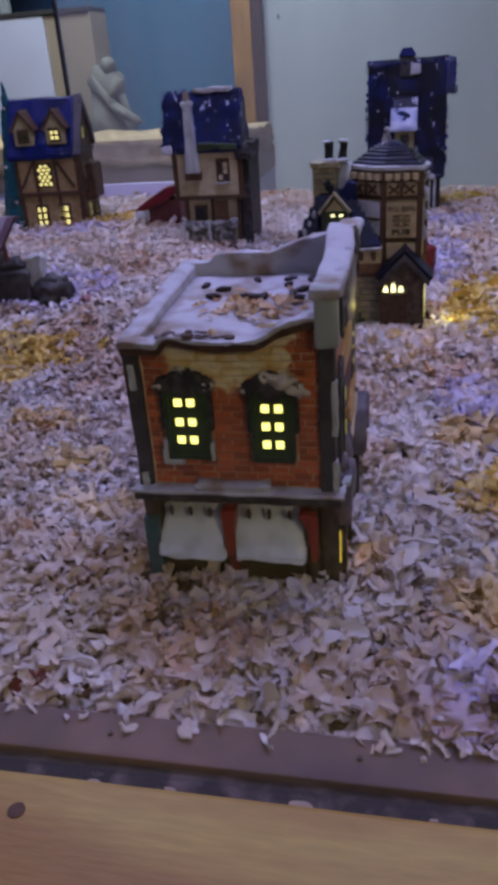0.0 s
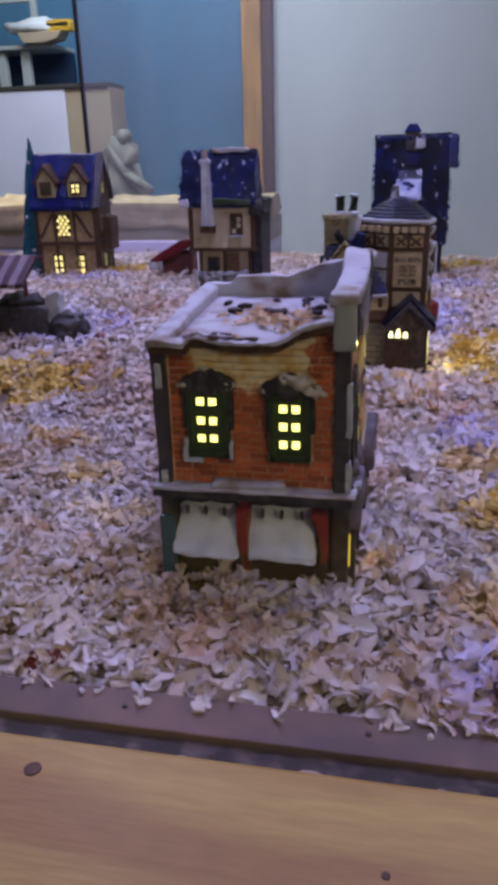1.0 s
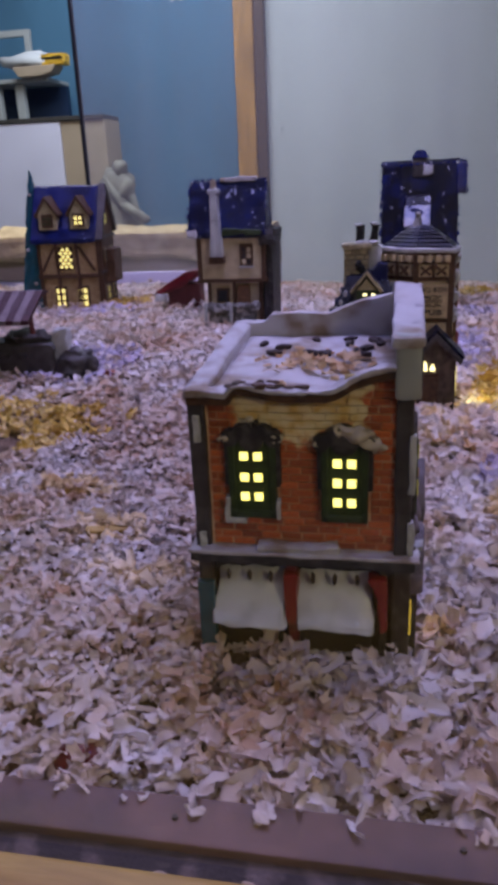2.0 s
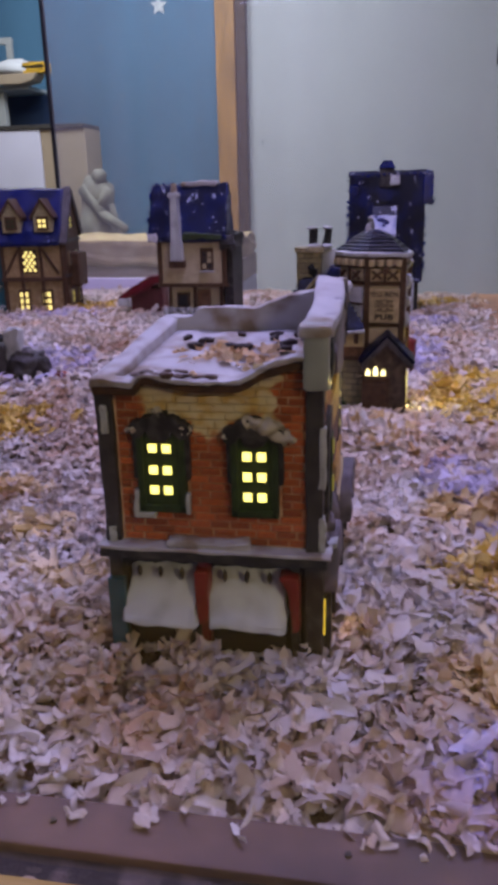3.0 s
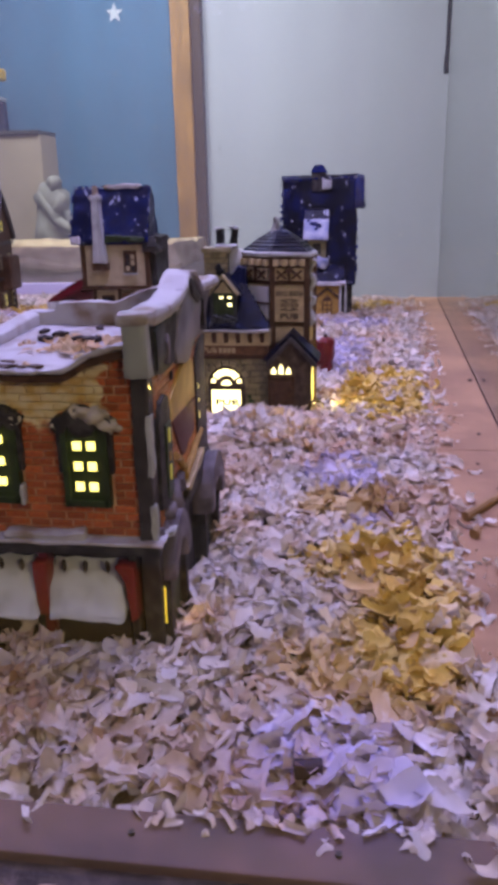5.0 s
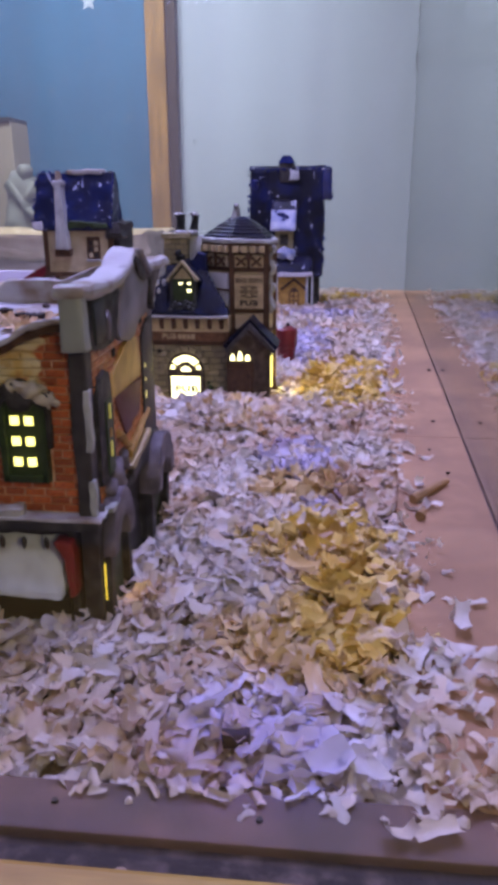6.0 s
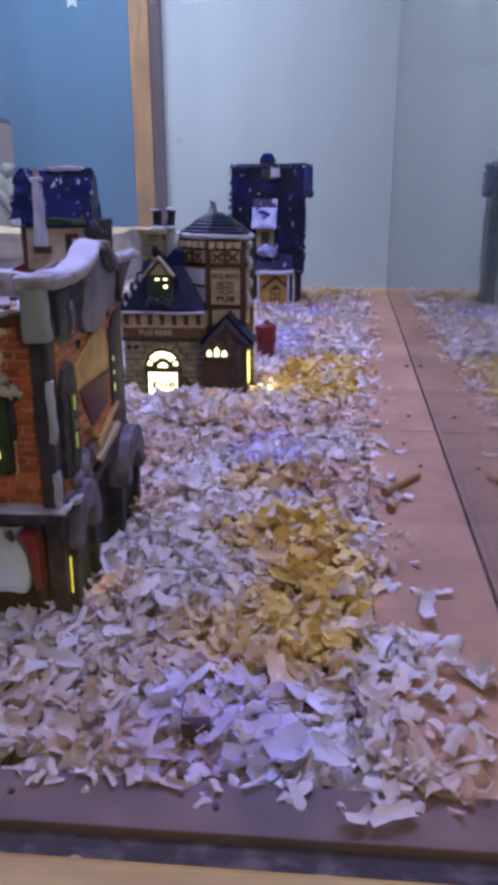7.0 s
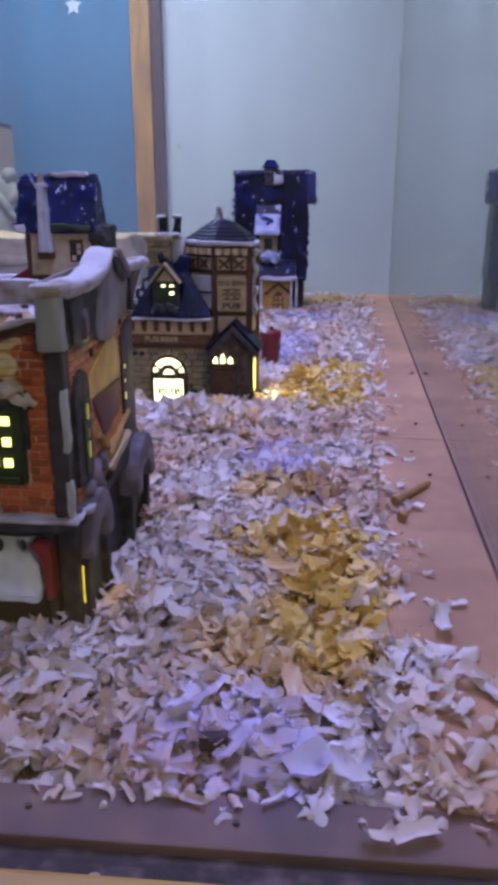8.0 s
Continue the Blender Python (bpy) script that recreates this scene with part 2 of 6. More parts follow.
# More orange brick, brightened for the light on the side wall
M_LITBRICK = material("lit_orange_brick_paint", (0.40, 0.085, 0.018), 0.38, 0.5, 2.6, 0.5, rand=0.42, coat=0.25, second=(0.80, 0.36, 0.09), split=0.52, sharp=0.4, fine=8, depth=0.0008)
M_MORTAR = washed_patch(material("brick_mortar_paint", (0.62, 0.27, 0.12), 0.5, 0.4, 110, 0.3, second=(0.84, 0.58, 0.38), split=0.5, sharp=0.3), (0.62, 0.46, 0.20), (0.76, 0.66, 0.42))
M_SNOW = material("snow_paint", (0.24, 0.18, 0.125), 0.55, 0.2, 30, 0.35, coat=0.06, depth=0.002, second=(0.50, 0.49, 0.50), split=0.455, sharp=0.18, fine=90)
M_SNOWGREY = material("grey_snow_paint", (0.33, 0.34, 0.33), 0.45, 0.16, 45, 0.2, coat=0.2, second=(0.50, 0.52, 0.50), split=0.47, sharp=0.3, fine=120)
M_DARK = material("dark_trim_paint", (0.030, 0.028, 0.026), 0.5, 0.4, 110, 0.35, coat=0.04, shine=0.2, second=(0.075, 0.068, 0.062), split=0.56, sharp=0.15)
M_GREEN = material("dark_green_paint", (0.032, 0.055, 0.014), 0.5, 0.4, 130, 0.3, coat=0.08)
M_RED = material("red_paint", (0.150, 0.010, 0.014), 0.35, 0.35, 100, 0.3, coat=0.3)
M_REDBRIGHT = material("bright_red_paint", (0.24, 0.016, 0.014), 0.4, 0.35, 90, 0.3, coat=0.2, second=(0.20, 0.012, 0.012), split=0.5, sharp=0.4)
M_TEAL = material("teal_paint", (0.012, 0.085, 0.11), 0.4, 0.3, 90, 0.3, coat=0.3)
M_CREAM = material("cream_plaster_paint", (0.52, 0.44, 0.28), 0.5, 0.25, 70, 0.3, coat=0.15)
M_STONE = material("beige_stone_paint", (0.38, 0.33, 0.18), 0.5, 0.35, 120, 0.4, rand=0.25, coat=0.15)
M_MORTARGREY = material("grey_mortar_paint", (0.13, 0.115, 0.08), 0.6, 0.3, 120, 0.3)
M_TIMBER = material("brown_timber_paint", (0.085, 0.042, 0.018), 0.55, 0.5, 120, 0.4, coat=0.05)
M_NAVY = material("navy_roof_paint", (0.006, 0.008, 0.040), 0.25, 0.5, 38, 0.6,  second=(0.009, 0.019, 0.14), split=0.45, sharp=0.3, shine=0.4)
M_SLATE = material("slate_roof_paint", (0.0022, 0.0026, 0.006), 0.32, 0.5, 60, 0.35, shine=0.10, second=(0.005, 0.009, 0.036), split=0.57, sharp=0.14)
M_SLATESNOW = painted_roof("slate_with_snow_specks", (0.0022, 0.0026, 0.006), (0.006, 0.011, 0.040), (0.36, 0.38, 0.46), 0.55, 0.625, 0.32, (0.8, 0.8, 1.6), 110)
M_NAVYSNOW = painted_roof("navy_roof_with_snow_paint", (0.0020, 0.0024, 0.011), (0.004, 0.007, 0.052), (0.42, 0.45, 0.56), 0.55, 0.612, 0.35, (1.3, 1.0, 0.55), 46)
M_INNROOF = painted_roof("inn_roof_paint", (0.003, 0.006, 0.042), (0.005, 0.011, 0.088), (0.24, 0.29, 0.50), 0.46, 0.625, 0.35)
M_COTROOF = painted_roof("blue_roof_with_snow_paint", (0.003, 0.0045, 0.022), (0.006, 0.012, 0.07), (0.36, 0.40, 0.52), 0.52, 0.60, 0.35, (1.0, 1.0, 0.7), 75)
M_OCHRE = material("ochre_wall_paint", (0.42, 0.25, 0.06), 0.5, 0.3, 90, 0.3)
M_TAN = material("tan_brick_paint", (0.17, 0.085, 0.04), 0.55, 0.45, 120, 0.4, coat=0.05)
M_SIGN = material("sign_board_paint", (0.50, 0.40, 0.22), 0.45, 0.25, 90, 0.15)
M_INK = material("sign_ink", (0.035, 0.025, 0.02), 0.5, 0.2, 90, 0)
M_PENNANT = material("yellow_banner_paint", (0.66, 0.44, 0.12), 0.45, 0.3, 70, 0.3)
M_MAROON = material("maroon_paint", (0.13, 0.035, 0.03), 0.45, 0.3, 80, 0.3)
M_PANE = glowing("lit_pane", (1.0, 0.80, 0.20), 3.4)
M_PANEWHITE = glowing("bright_lit_pane", (1.0, 0.85, 0.42), 3.4)
M_PANEINN = glowing("inn_lit_pane", (1.0, 0.80, 0.26), 1.6)
M_PANEFAINT = glowing("faint_lit_pane", (0.8, 0.75, 0.12), 0.10)
M_PANEBAR = glowing("lit_bar", (1.0, 0.86, 0.25), 1.3)
M_PANESLIT = glowing("lit_slit", (1.0, 0.85, 0.30), 0.55)
M_PANEDIM = glowing("dim_lit_pane", (1.0, 0.68, 0.06), 0.9)
M_DROP = material("black_pellet", (0.028, 0.014, 0.012), 0.6, 0.3, 300, 0.2)
M_WALLWHITE = material("white_wall_paint", (0.558, 0.552, 0.588), 0.7, 0.12, 0.8, 0.05, fine=6, squash=(2.2, 2.2, 0.35))
M_WALLBLUE = material("blue_wall_paint", (0.085, 0.198, 0.325), 0.7, 0.2, 0.9, 0.05, fine=8, squash=(1.6, 1.6, 0.5))
M_ROOM = material("room_grey_paint", (0.34, 0.35, 0.37), 0.8, 0.12, 1.5, 0.05, fine=20)
# Room paint darkened for the dim end, to weaken its reflection
M_ROOMSHADE = material("room_shaded_paint", (0.10, 0.10, 0.11), 0.8, 0.12, 1.5, 0.05, fine=20)
M_HEDGE = material("snow_dusted_hedge_paint", (0.10, 0.095, 0.085), 0.6, 0.3, 90, 0.5, second=(0.36, 0.35, 0.33), split=0.54, sharp=0.15)
M_VENT = material("vent_grey_paint", (0.40, 0.41, 0.42), 0.6, 0.1, 6, 0.05)
M_POST = material("post_wood", (0.44, 0.21, 0.045), 0.5, 0.35, 3, 0.1, squash=(6, 6, 1), fine=30)
M_STATUE = material("pale_figure_plaster", (0.27, 0.25, 0.22), 0.7, 0.4, 9, 0.3)
M_LILAC = material("lilac_white_sheet", (0.66, 0.64, 0.80), 0.6, 0.08, 3, 0.1)
M_CARD = material("tan_cardboard", (0.40, 0.31, 0.23), 0.8, 0.12, 4, 0.1)
M_CREAMCLOTH = material("cream_cloth", (0.46, 0.33, 0.20), 0.85, 0.3, 14, 0.6, second=(0.76, 0.60, 0.38), split=0.48, sharp=0.3, fine=60, depth=0.01)
M_SHEET = material("white_plastic", (0.70, 0.71, 0.76), 0.5, 0.1, 6, 0.1)
M_NAVYBOX = material("navy_panel_paint", (0.012, 0.03, 0.085), 0.6, 0.3, 3, 0.05)
M_YPLASTIC = material("yellow_plastic", (0.7, 0.42, 0.05), 0.4, 0.15, 8, 0.05)
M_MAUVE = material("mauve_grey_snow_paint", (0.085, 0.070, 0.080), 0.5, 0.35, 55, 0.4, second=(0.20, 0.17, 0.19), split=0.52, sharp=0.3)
M_PORCH = material("brown_grey_timber_paint", (0.055, 0.036, 0.025), 0.6, 0.5, 90, 0.6, second=(0.13, 0.095, 0.07), split=0.55, sharp=0.2)
# Snow with the shade of its side face put into the colour
M_SNOWMAUVE = material("shaded_edge_snow_paint", (0.24, 0.22, 0.235), 0.42, 0.2, 40, 0.2, coat=0.2, second=(0.40, 0.38, 0.40), split=0.5, sharp=0.3)
M_SNOWBLUE = material("blue_white_snow_paint", (0.20, 0.24, 0.42), 0.45, 0.2, 40, 0.2, coat=0.1, second=(0.42, 0.44, 0.54), split=0.47, sharp=0.2)
M_AWNSNOW = material("white_awning_snow_paint", (0.36, 0.38, 0.38), 0.45, 0.15, 40, 0.25, coat=0.2, second=(0.62, 0.66, 0.68), split=0.44, sharp=0.25, fine=90)
# Snow paint with warm light put into its cream colour
M_HEADSNOW = material("warm_lit_snow_paint", (0.36, 0.31, 0.22), 0.45, 0.2, 50, 0.2, coat=0.15, second=(0.52, 0.46, 0.34), split=0.45, sharp=0.3)
M_INNWALL = material("ochre_brown_plaster_paint", (0.30, 0.20, 0.085), 0.5, 0.35, 80, 0.3, second=(0.42, 0.31, 0.16), split=0.52, sharp=0.3)
M_STICK = material("orange_tan_stick", (0.40, 0.24, 0.11), 0.6, 0.4, 40, 0.3)
M_GREYGREEN = material("grey_green_paint", (0.030, 0.036, 0.036), 0.5, 0.4, 60, 0.3, second=(0.06, 0.066, 0.066), split=0.55, sharp=0.3)
M_CAPGREY = material("grey_green_snow_paint", (0.26, 0.285, 0.255), 0.45, 0.16, 45, 0.2, coat=0.2, second=(0.36, 0.385, 0.345), split=0.47, sharp=0.3, fine=120)
# Hanging snow, its shadow mixed into the mauve colour
M_DRAPE = material("shaded_drape_snow_paint", (0.15, 0.135, 0.135), 0.45, 0.2, 40, 0.25, coat=0.15, second=(0.24, 0.22, 0.225), split=0.5, sharp=0.3)
M_GREYCLAY = material("grey_clay_paint", (0.060, 0.053, 0.050), 0.5, 0.45, 70, 0.4, coat=0.1)
M_AWNDARK = material("awning_dark_stripe", (0.05, 0.014, 0.02), 0.5, 0.3, 90, 0.2)
M_AWNLIGHT = material("awning_light_stripe", (0.22, 0.17, 0.18), 0.5, 0.25, 90, 0.2)

# ---- mesh helpers ----
def box(bm, x0, y0, z0, x1, y1, z1):
    v = [bm.verts.new((x, y, z)) for z in (z0, z1) for y in (y0, y1) for x in (x0, x1)]
    for f in ((0, 2, 3, 1), (4, 5, 7, 6), (0, 1, 5, 4), (2, 6, 7, 3), (0, 4, 6, 2), (1, 3, 7, 5)):
        bm.faces.new([v[i] for i in f])
    return v


def prism(bm, pts, axis, a, b):
    """A flat outline (two coordinates a point) drawn out along an axis from a to b."""
    put = {"x": lambda p, d: (d, p[0], p[1]), "y": lambda p, d: (p[0], d, p[1]), "z": lambda p, d: (p[0], p[1], d)}[axis]
    lo, hi = [bm.verts.new(put(p, a)) for p in pts], [bm.verts.new(put(p, b)) for p in pts]
    n = len(pts)
    bm.faces.new(lo[::-1])
    bm.faces.new(hi)
    for i in range(n):
        bm.faces.new((lo[i], lo[(i + 1) % n], hi[(i + 1) % n], hi[i]))


def tube(bm, p0, p1, r0, r1, n=12, turn=0.0):
    p0, p1 = Vector(p0), Vector(p1)
    q = (p1 - p0).to_track_quat("Z", "Y")
    rings = []
    for p, r in ((p0, r0), (p1, r1)):
        rings.append([bm.verts.new(p + q @ Vector((r * math.cos(2 * math.pi * i / n + turn), r * math.sin(2 * math.pi * i / n + turn), 0))) for i in range(n)])
    bm.faces.new(rings[0][::-1])
    bm.faces.new(rings[1])
    for i in range(n):
        bm.faces.new((rings[0][i], rings[0][(i + 1) % n], rings[1][(i + 1) % n], rings[1][i]))


def blob(bm, c, r, squash=(1, 1, 1), sub=2):
    m = Matrix.Translation(c) @ Matrix.Diagonal((r * squash[0], r * squash[1], r * squash[2], 1))
    bmesh.ops.create_icosphere(bm, subdivisions=sub, radius=1, matrix=m)


def part(name, bm, material, parent=None, label="", bevel=0.0, cuts=0, wob=0.0, smooth=False, wave=60.0):
    """Links a bmesh as one mesh object under a thing or a part. bevel: rounded edges; cuts and wob: a hand-made, uneven surface."""
    bmesh.ops.recalc_face_normals(bm, faces=bm.faces[:])
    if bevel:
        bmesh.ops.bevel(bm, geom=bm.edges[:], offset=bevel, segments=2, affect="EDGES", profile=0.6, clamp_overlap=True)
    if cuts:
        bmesh.ops.subdivide_edges(bm, edges=bm.edges[:], cuts=cuts, use_grid_fill=True)
    if wob:
        for v in bm.verts:
            v.co += wob * noise.noise_vector(v.co * wave) + wob * 0.5 * noise.noise_vector(v.co * wave * 3)
    me = bpy.data.meshes.new(name)
    bm.to_mesh(me)
    bm.free()
    if smooth:
        me.polygons.foreach_set("use_smooth", [True] * len(me.polygons))
    me.materials.append(material)
    ob = new(name, me)
    if parent is not None:
        ob.parent = parent
    if label:
        tagged(ob, label)
    return ob


def boxes(*rows):
    bm = bmesh.new()
    for r in rows:
        box(bm, *r)
    return bm


def outline(pts, axis, a, b):
    bm = bmesh.new()
    prism(bm, pts, axis, a, b)
    return bm


def pipe(p0, p1, r0, r1=None, n=12, turn=0.0):
    bm = bmesh.new()
    tube(bm, p0, p1, r0, r0 if r1 is None else r1, n, turn)
    return bm


def ball(c, r, squash=(1, 1, 1), sub=2):
    bm = bmesh.new()
    blob(bm, c, r, squash, sub)
    return bm


def thing(name, m, label, category, group="", kind=""):
    o = new(name)
    o.empty_display_size = 0.02
    o.matrix_world = m
    return tagged(o, label, category, group, kind)


def writing(name, text, size, place, material, parent, rx=90, rz=0, squeeze=1.0, bold=0.0004):
    c = bpy.data.curves.new(name, "FONT")
    c.body, c.size, c.align_x, c.align_y, c.extrude, c.space_character, c.offset = text, size, "CENTER", "CENTER", 0.0003, 1.1, bold
    t = bpy.data.objects.new(name, c)
    scene.collection.objects.link(t)
    bpy.context.view_layer.update()
    me = bpy.data.meshes.new_from_object(t)
    bpy.data.objects.remove(t)
    me.materials.clear()
    me.materials.append(material)
    o = new(name, me)
    o.parent = parent
    o.matrix_local = pose(*place, rx, 0, rz) @ Matrix.Diagonal((squeeze, 1, 1, 1))
    return o


def smooth01(a, b, x):
    t = min(1.0, max(0.0, (x - a) / (b - a)))
    return t * t * (3 - 2 * t)


BACK, CORNER_X, FRONT = 2.42, 0.355, 0.327


def right_edge(y):
    """The x of the right pane at a depth y."""
    return 0.271 + (CORNER_X - 0.271) * (y - FRONT) / (BACK - FRONT)


def ground(x, y):
    """The height of the bedding."""
    z = 0.002 + 0.048 * smooth01(-0.02, -0.36, x) * smooth01(0.75, 1.45, y) * (1 - 0.75 * smooth01(1.95, 2.35, y))
    z += 0.024 * math.exp(-(((x + 0.015) / 0.065) ** 2 + ((y - 0.985) / 0.075) ** 2))
    z -= 0.012 * math.exp(-(((x - 0.06) / 0.05) ** 2 + ((y - 1.40) / 0.08) ** 2))
    z += 0.010 * math.exp(-(((x - 0.14) / 0.08) ** 2 + ((y - 0.60) / 0.10) ** 2))
    z += 0.007 * noise.noise((x * 9, y * 9, 0.3)) + 0.008 * noise.noise((x * 19, y * 19, 1.7)) + 0.006 * noise.noise((x * 42, y * 42, 3.1))
    z -= 0.016 * math.exp(-(((x + 0.80) / 0.12) ** 2 + ((y - 1.76) / 0.09) ** 2))
    edge = min(1.0, max(0.0, (y - 0.350) / 0.04))
    rim = min(1.0, max(0.0, (right_edge(y) - 0.068 - x) / 0.045))
    return -0.012 * (1 - edge) + z * edge * (0.35 + 0.65 * rim)


# ---- room ----
def room_wall(name, rows, mat):
    return tagged(part(name, boxes(*rows), mat), kind="structure")


room_wall("floor", [(-5, -2.2, -1.0, 4, 7, -0.9)], M_ROOM)
room_wall("ceiling", [(-5, -2.2, 2.8, 4, 7, 2.9)], M_ROOM)
room_wall("wall_north", [(-1.06, 6.3, -0.9, 4, 6.45, 2.8)], M_WALLWHITE)
room_wall("wall_north_blue", [(-5, 6.33, -0.9, -1.06, 6.45, 2.8)], M_WALLBLUE)
room_wall("wall_east", [(3.9, -2.1, -0.9, 4, 6.3, 2.8)], M_WALLWHITE)
room_wall("wall_west", [(-5, -2.1, -0.9, -4.9, 6.33, 2.8)], M_WALLBLUE)
room_wall("wall_south", [(-5, -2.2, -0.9, 4, -2.1, 2.8)], M_ROOMSHADE)
post = tagged(part("post", boxes((-1.265, 6.17, -0.9, -1.12, 6.30, 2.8)), M_POST, bevel=0.006), "orange-brown wooden corner post against the wall", "post", kind="structure")
# Shaded face of the post, done as a darker paint
part("shaded_side", boxes((-1.12, 6.2, -0.9, -1.045, 6.30, 2.8)), M_TIMBER, post, "darker brown strip painted as the shaded side of the post", bevel=0.005)

# ---- display frame ----
base = room_wall("display_base", [(-1.75, 0.365, -0.05, 0.45, BACK, -0.03)], M_PLY)
front_board = tagged(part("front_board", boxes((-1.75, 0.03, -0.05, 0.55, 0.318, 0.018)), M_PINE, bevel=0.003), kind="structure")
for kx, ky, r in ((-0.1665, 0.2935, 0.005), (0.025, 0.261, 0.0022), (-0.06, 0.225, 0.002)):
    part("knot", pipe((kx, ky, 0.0165), (kx, ky, 0.0186), r, r * 0.96, 14), M_KNOT, front_board, "dark round knot")
tagged(part("groove", boxes((-1.75, 0.318, -0.05, 0.55, 0.3365, 0.0105)), M_GROOVE, wob=0.0), kind="structure")
tagged(part("front_inner_board", boxes((-1.75, 0.3365, -0.05, right_edge(0.36) - 0.004, 0.368, 0.016)), M_PLYDARK, bevel=0.0015), kind="structure")
for nx, ny in ((-0.135, 0.352), (0.012, 0.353), (0.11, 0.351)):
    tagged(part("nail", pipe((nx, ny, 0.013), (nx, ny, 0.0175), 0.0022, 0.0016, 10), M_SEAL), "small dark nail head in the board", "nail", "nails in the boards")
for gx, w in ((-0.135, 0.006), (-0.017, 0.010), (0.052, 0.004), (-0.09, 0.005), (0.16, 0.006)):
    tagged(part("wood_chip", ball((gx, 0.3225, 0.0112), w * 0.7, (1, 0.4, 0.2)), M_CARD, wob=0.001), "pale wood chip fallen into the groove", "wood chip", "chips in the groove")


def slanted(name, off0, off1, z0, z1, mat, y0=0.368, y1=BACK):
    pts = [(right_edge(y0) + off0, y0), (right_edge(y0) + off1, y0), (right_edge(y1) + off1, y1), (right_edge(y1) + off0, y1)]
    return tagged(part(name, outline(pts, "z", z0, z1), mat), kind="structure")


for y0, y1 in ((0.368, 0.955), (0.9566, 1.917), (1.9186, BACK)):
    slanted("right_inner_board", -0.085, -0.0015, -0.03, 0.0145, M_PLY, y0, y1)
slanted("right_groove", -0.0015, 0.0025, -0.03, 0.0105, M_SIDEGROOVE)
slanted("right_outer_board", 0.0025, 0.022, -0.03, 0.0135, M_PLYGREY)


def pane(name, pts, z0, z1, mat=M_GLASS):
    """A sheet of glass; its narrow ends are dark, as cut edges are."""
    o = tagged(part(name, outline(pts, "z", z0, z1), mat), kind="structure")
    o.data.materials.append(M_SEAL)
    for f in o.data.polygons:
        if f.area < 0.02:
            f.material_index = 1
    o.visible_shadow = False
    return o


pane("window_back", [(-0.981, BACK), (CORNER_X - 0.0004, BACK), (CORNER_X - 0.0004, BACK + 0.004), (-0.981, BACK + 0.004)], -0.03, 1.6, M_HAZY)
pane("window_right", [(right_edge(0.34), 0.34), (right_edge(0.34) + 0.004, 0.34), (CORNER_X + 0.004, BACK), (CORNER_X, BACK)], 0.003, 1.6)
pane("window_front", [(-1.74, 0.325), (right_edge(0.325), 0.325), (right_edge(0.325), 0.329), (-1.74, 0.329)], 0.006, 1.6)
tagged(part("back_rail", boxes((-0.98, 2.405, -0.03, -0.45, 2.416, 0.066)), M_LILAC, bevel=0.002, cuts=2, wob=0.001), "lilac-white rail along the foot of the back pane", "rail")
tagged(part("pane_seal", boxes((-0.991, BACK - 0.004, -0.03, -0.981, BACK + 0.012, 1.6)), M_SEAL, bevel=0.001), "black rubber seal between two panes", "seal")
# Unseen lid, added to hold room light off the display
room_wall("unseen_lid", [(-1.76, 0.31, 1.602, 0.46, 2.45, 1.63)], M_PLY)
bracket = thing("wall_bracket", pose(0.560, 4.5, 0.90), "black metal strap with a hooked foot hanging from the ceiling", "bracket")
part("bar", boxes((-0.012, -0.010, 0.08, 0.014, 0.010, 1.90)), M_SEAL, bracket, bevel=0.002)
part("foot", boxes((-0.017, -0.010, 0.0, 0.050, 0.010, 0.085)), M_SEAL, bracket, bevel=0.002)

# ---- brick shop ----
def unit_brick(name, mat):
    """One brick, 1 x 1 across its face and 1 deep, with chamfered face edges; its face looks along -y."""
    bm = bmesh.new()
    c = 0.05
    back = [bm.verts.new((x, 1, z)) for x, z in ((0, 0), (1, 0), (1, 1), (0, 1))]
    mid = [bm.verts.new((x, 0.35, z)) for x, z in ((0, 0), (1, 0), (1, 1), (0, 1))]
    face = [bm.verts.new((x, 0, z)) for x, z in ((c, c * 2), (1 - c, c * 2), (1 - c, 1 - c * 2), (c, 1 - c * 2))]
    bm.faces.new(face)
    for a, b in ((mid, face), (back, mid)):
        for i in range(4):
            bm.faces.new((a[i], a[(i + 1) % 4], b[(i + 1) % 4], b[i]))
    bmesh.ops.recalc_face_normals(bm, faces=bm.faces[:])
    me = bpy.data.meshes.new(name)
    bm.to_mesh(me)
    bm.free()
    me.materials.append(mat)
    return me


OBRICK = unit_brick("orange_brick", M_LITBRICK)
BRICK, BLOCK = unit_brick("brick", M_BRICK), unit_brick("stone_block", M_STONE)
rng = random.Random(5)


def lay(parent, u0, u1, z0, z1, long, high, proud, gaps, pick, place, name="brick"):
    """Courses of bricks on a wall, broken where gaps(z) says. place(u, z) gives the pose of a brick's lower corner."""
    rows = round((z1 - z0) / high)
    for r in range(rows):
        z = z0 + r * (z1 - z0) / rows
        start, runs = u0, []
        for a, b in gaps(z + high / 2):
            runs.append((start, a))
            start = b
        runs.append((start, u1))
        for a0, b0 in runs:
            u = a0 - (long / 2 if r % 2 else 0) - rng.uniform(0, 0.15) * long
            while u < b0 - 0.1 * long:
                nxt = u + long * rng.uniform(0.92, 1.08)
                a, b = max(u, a0), min(nxt, b0)
                u = nxt
                if b - a < 0.14 * long:
                    continue
                o = new(name, pick((a + b) / 2, z))
                o.parent = parent
                o.matrix_local = place(a + 0.0005, z + rng.uniform(0.0002, 0.0006)) @ Matrix.Diagonal((b - a - rng.uniform(0.0006, 0.0014), proud * rng.uniform(0.8, 1.3), high - 0.0009, 1))


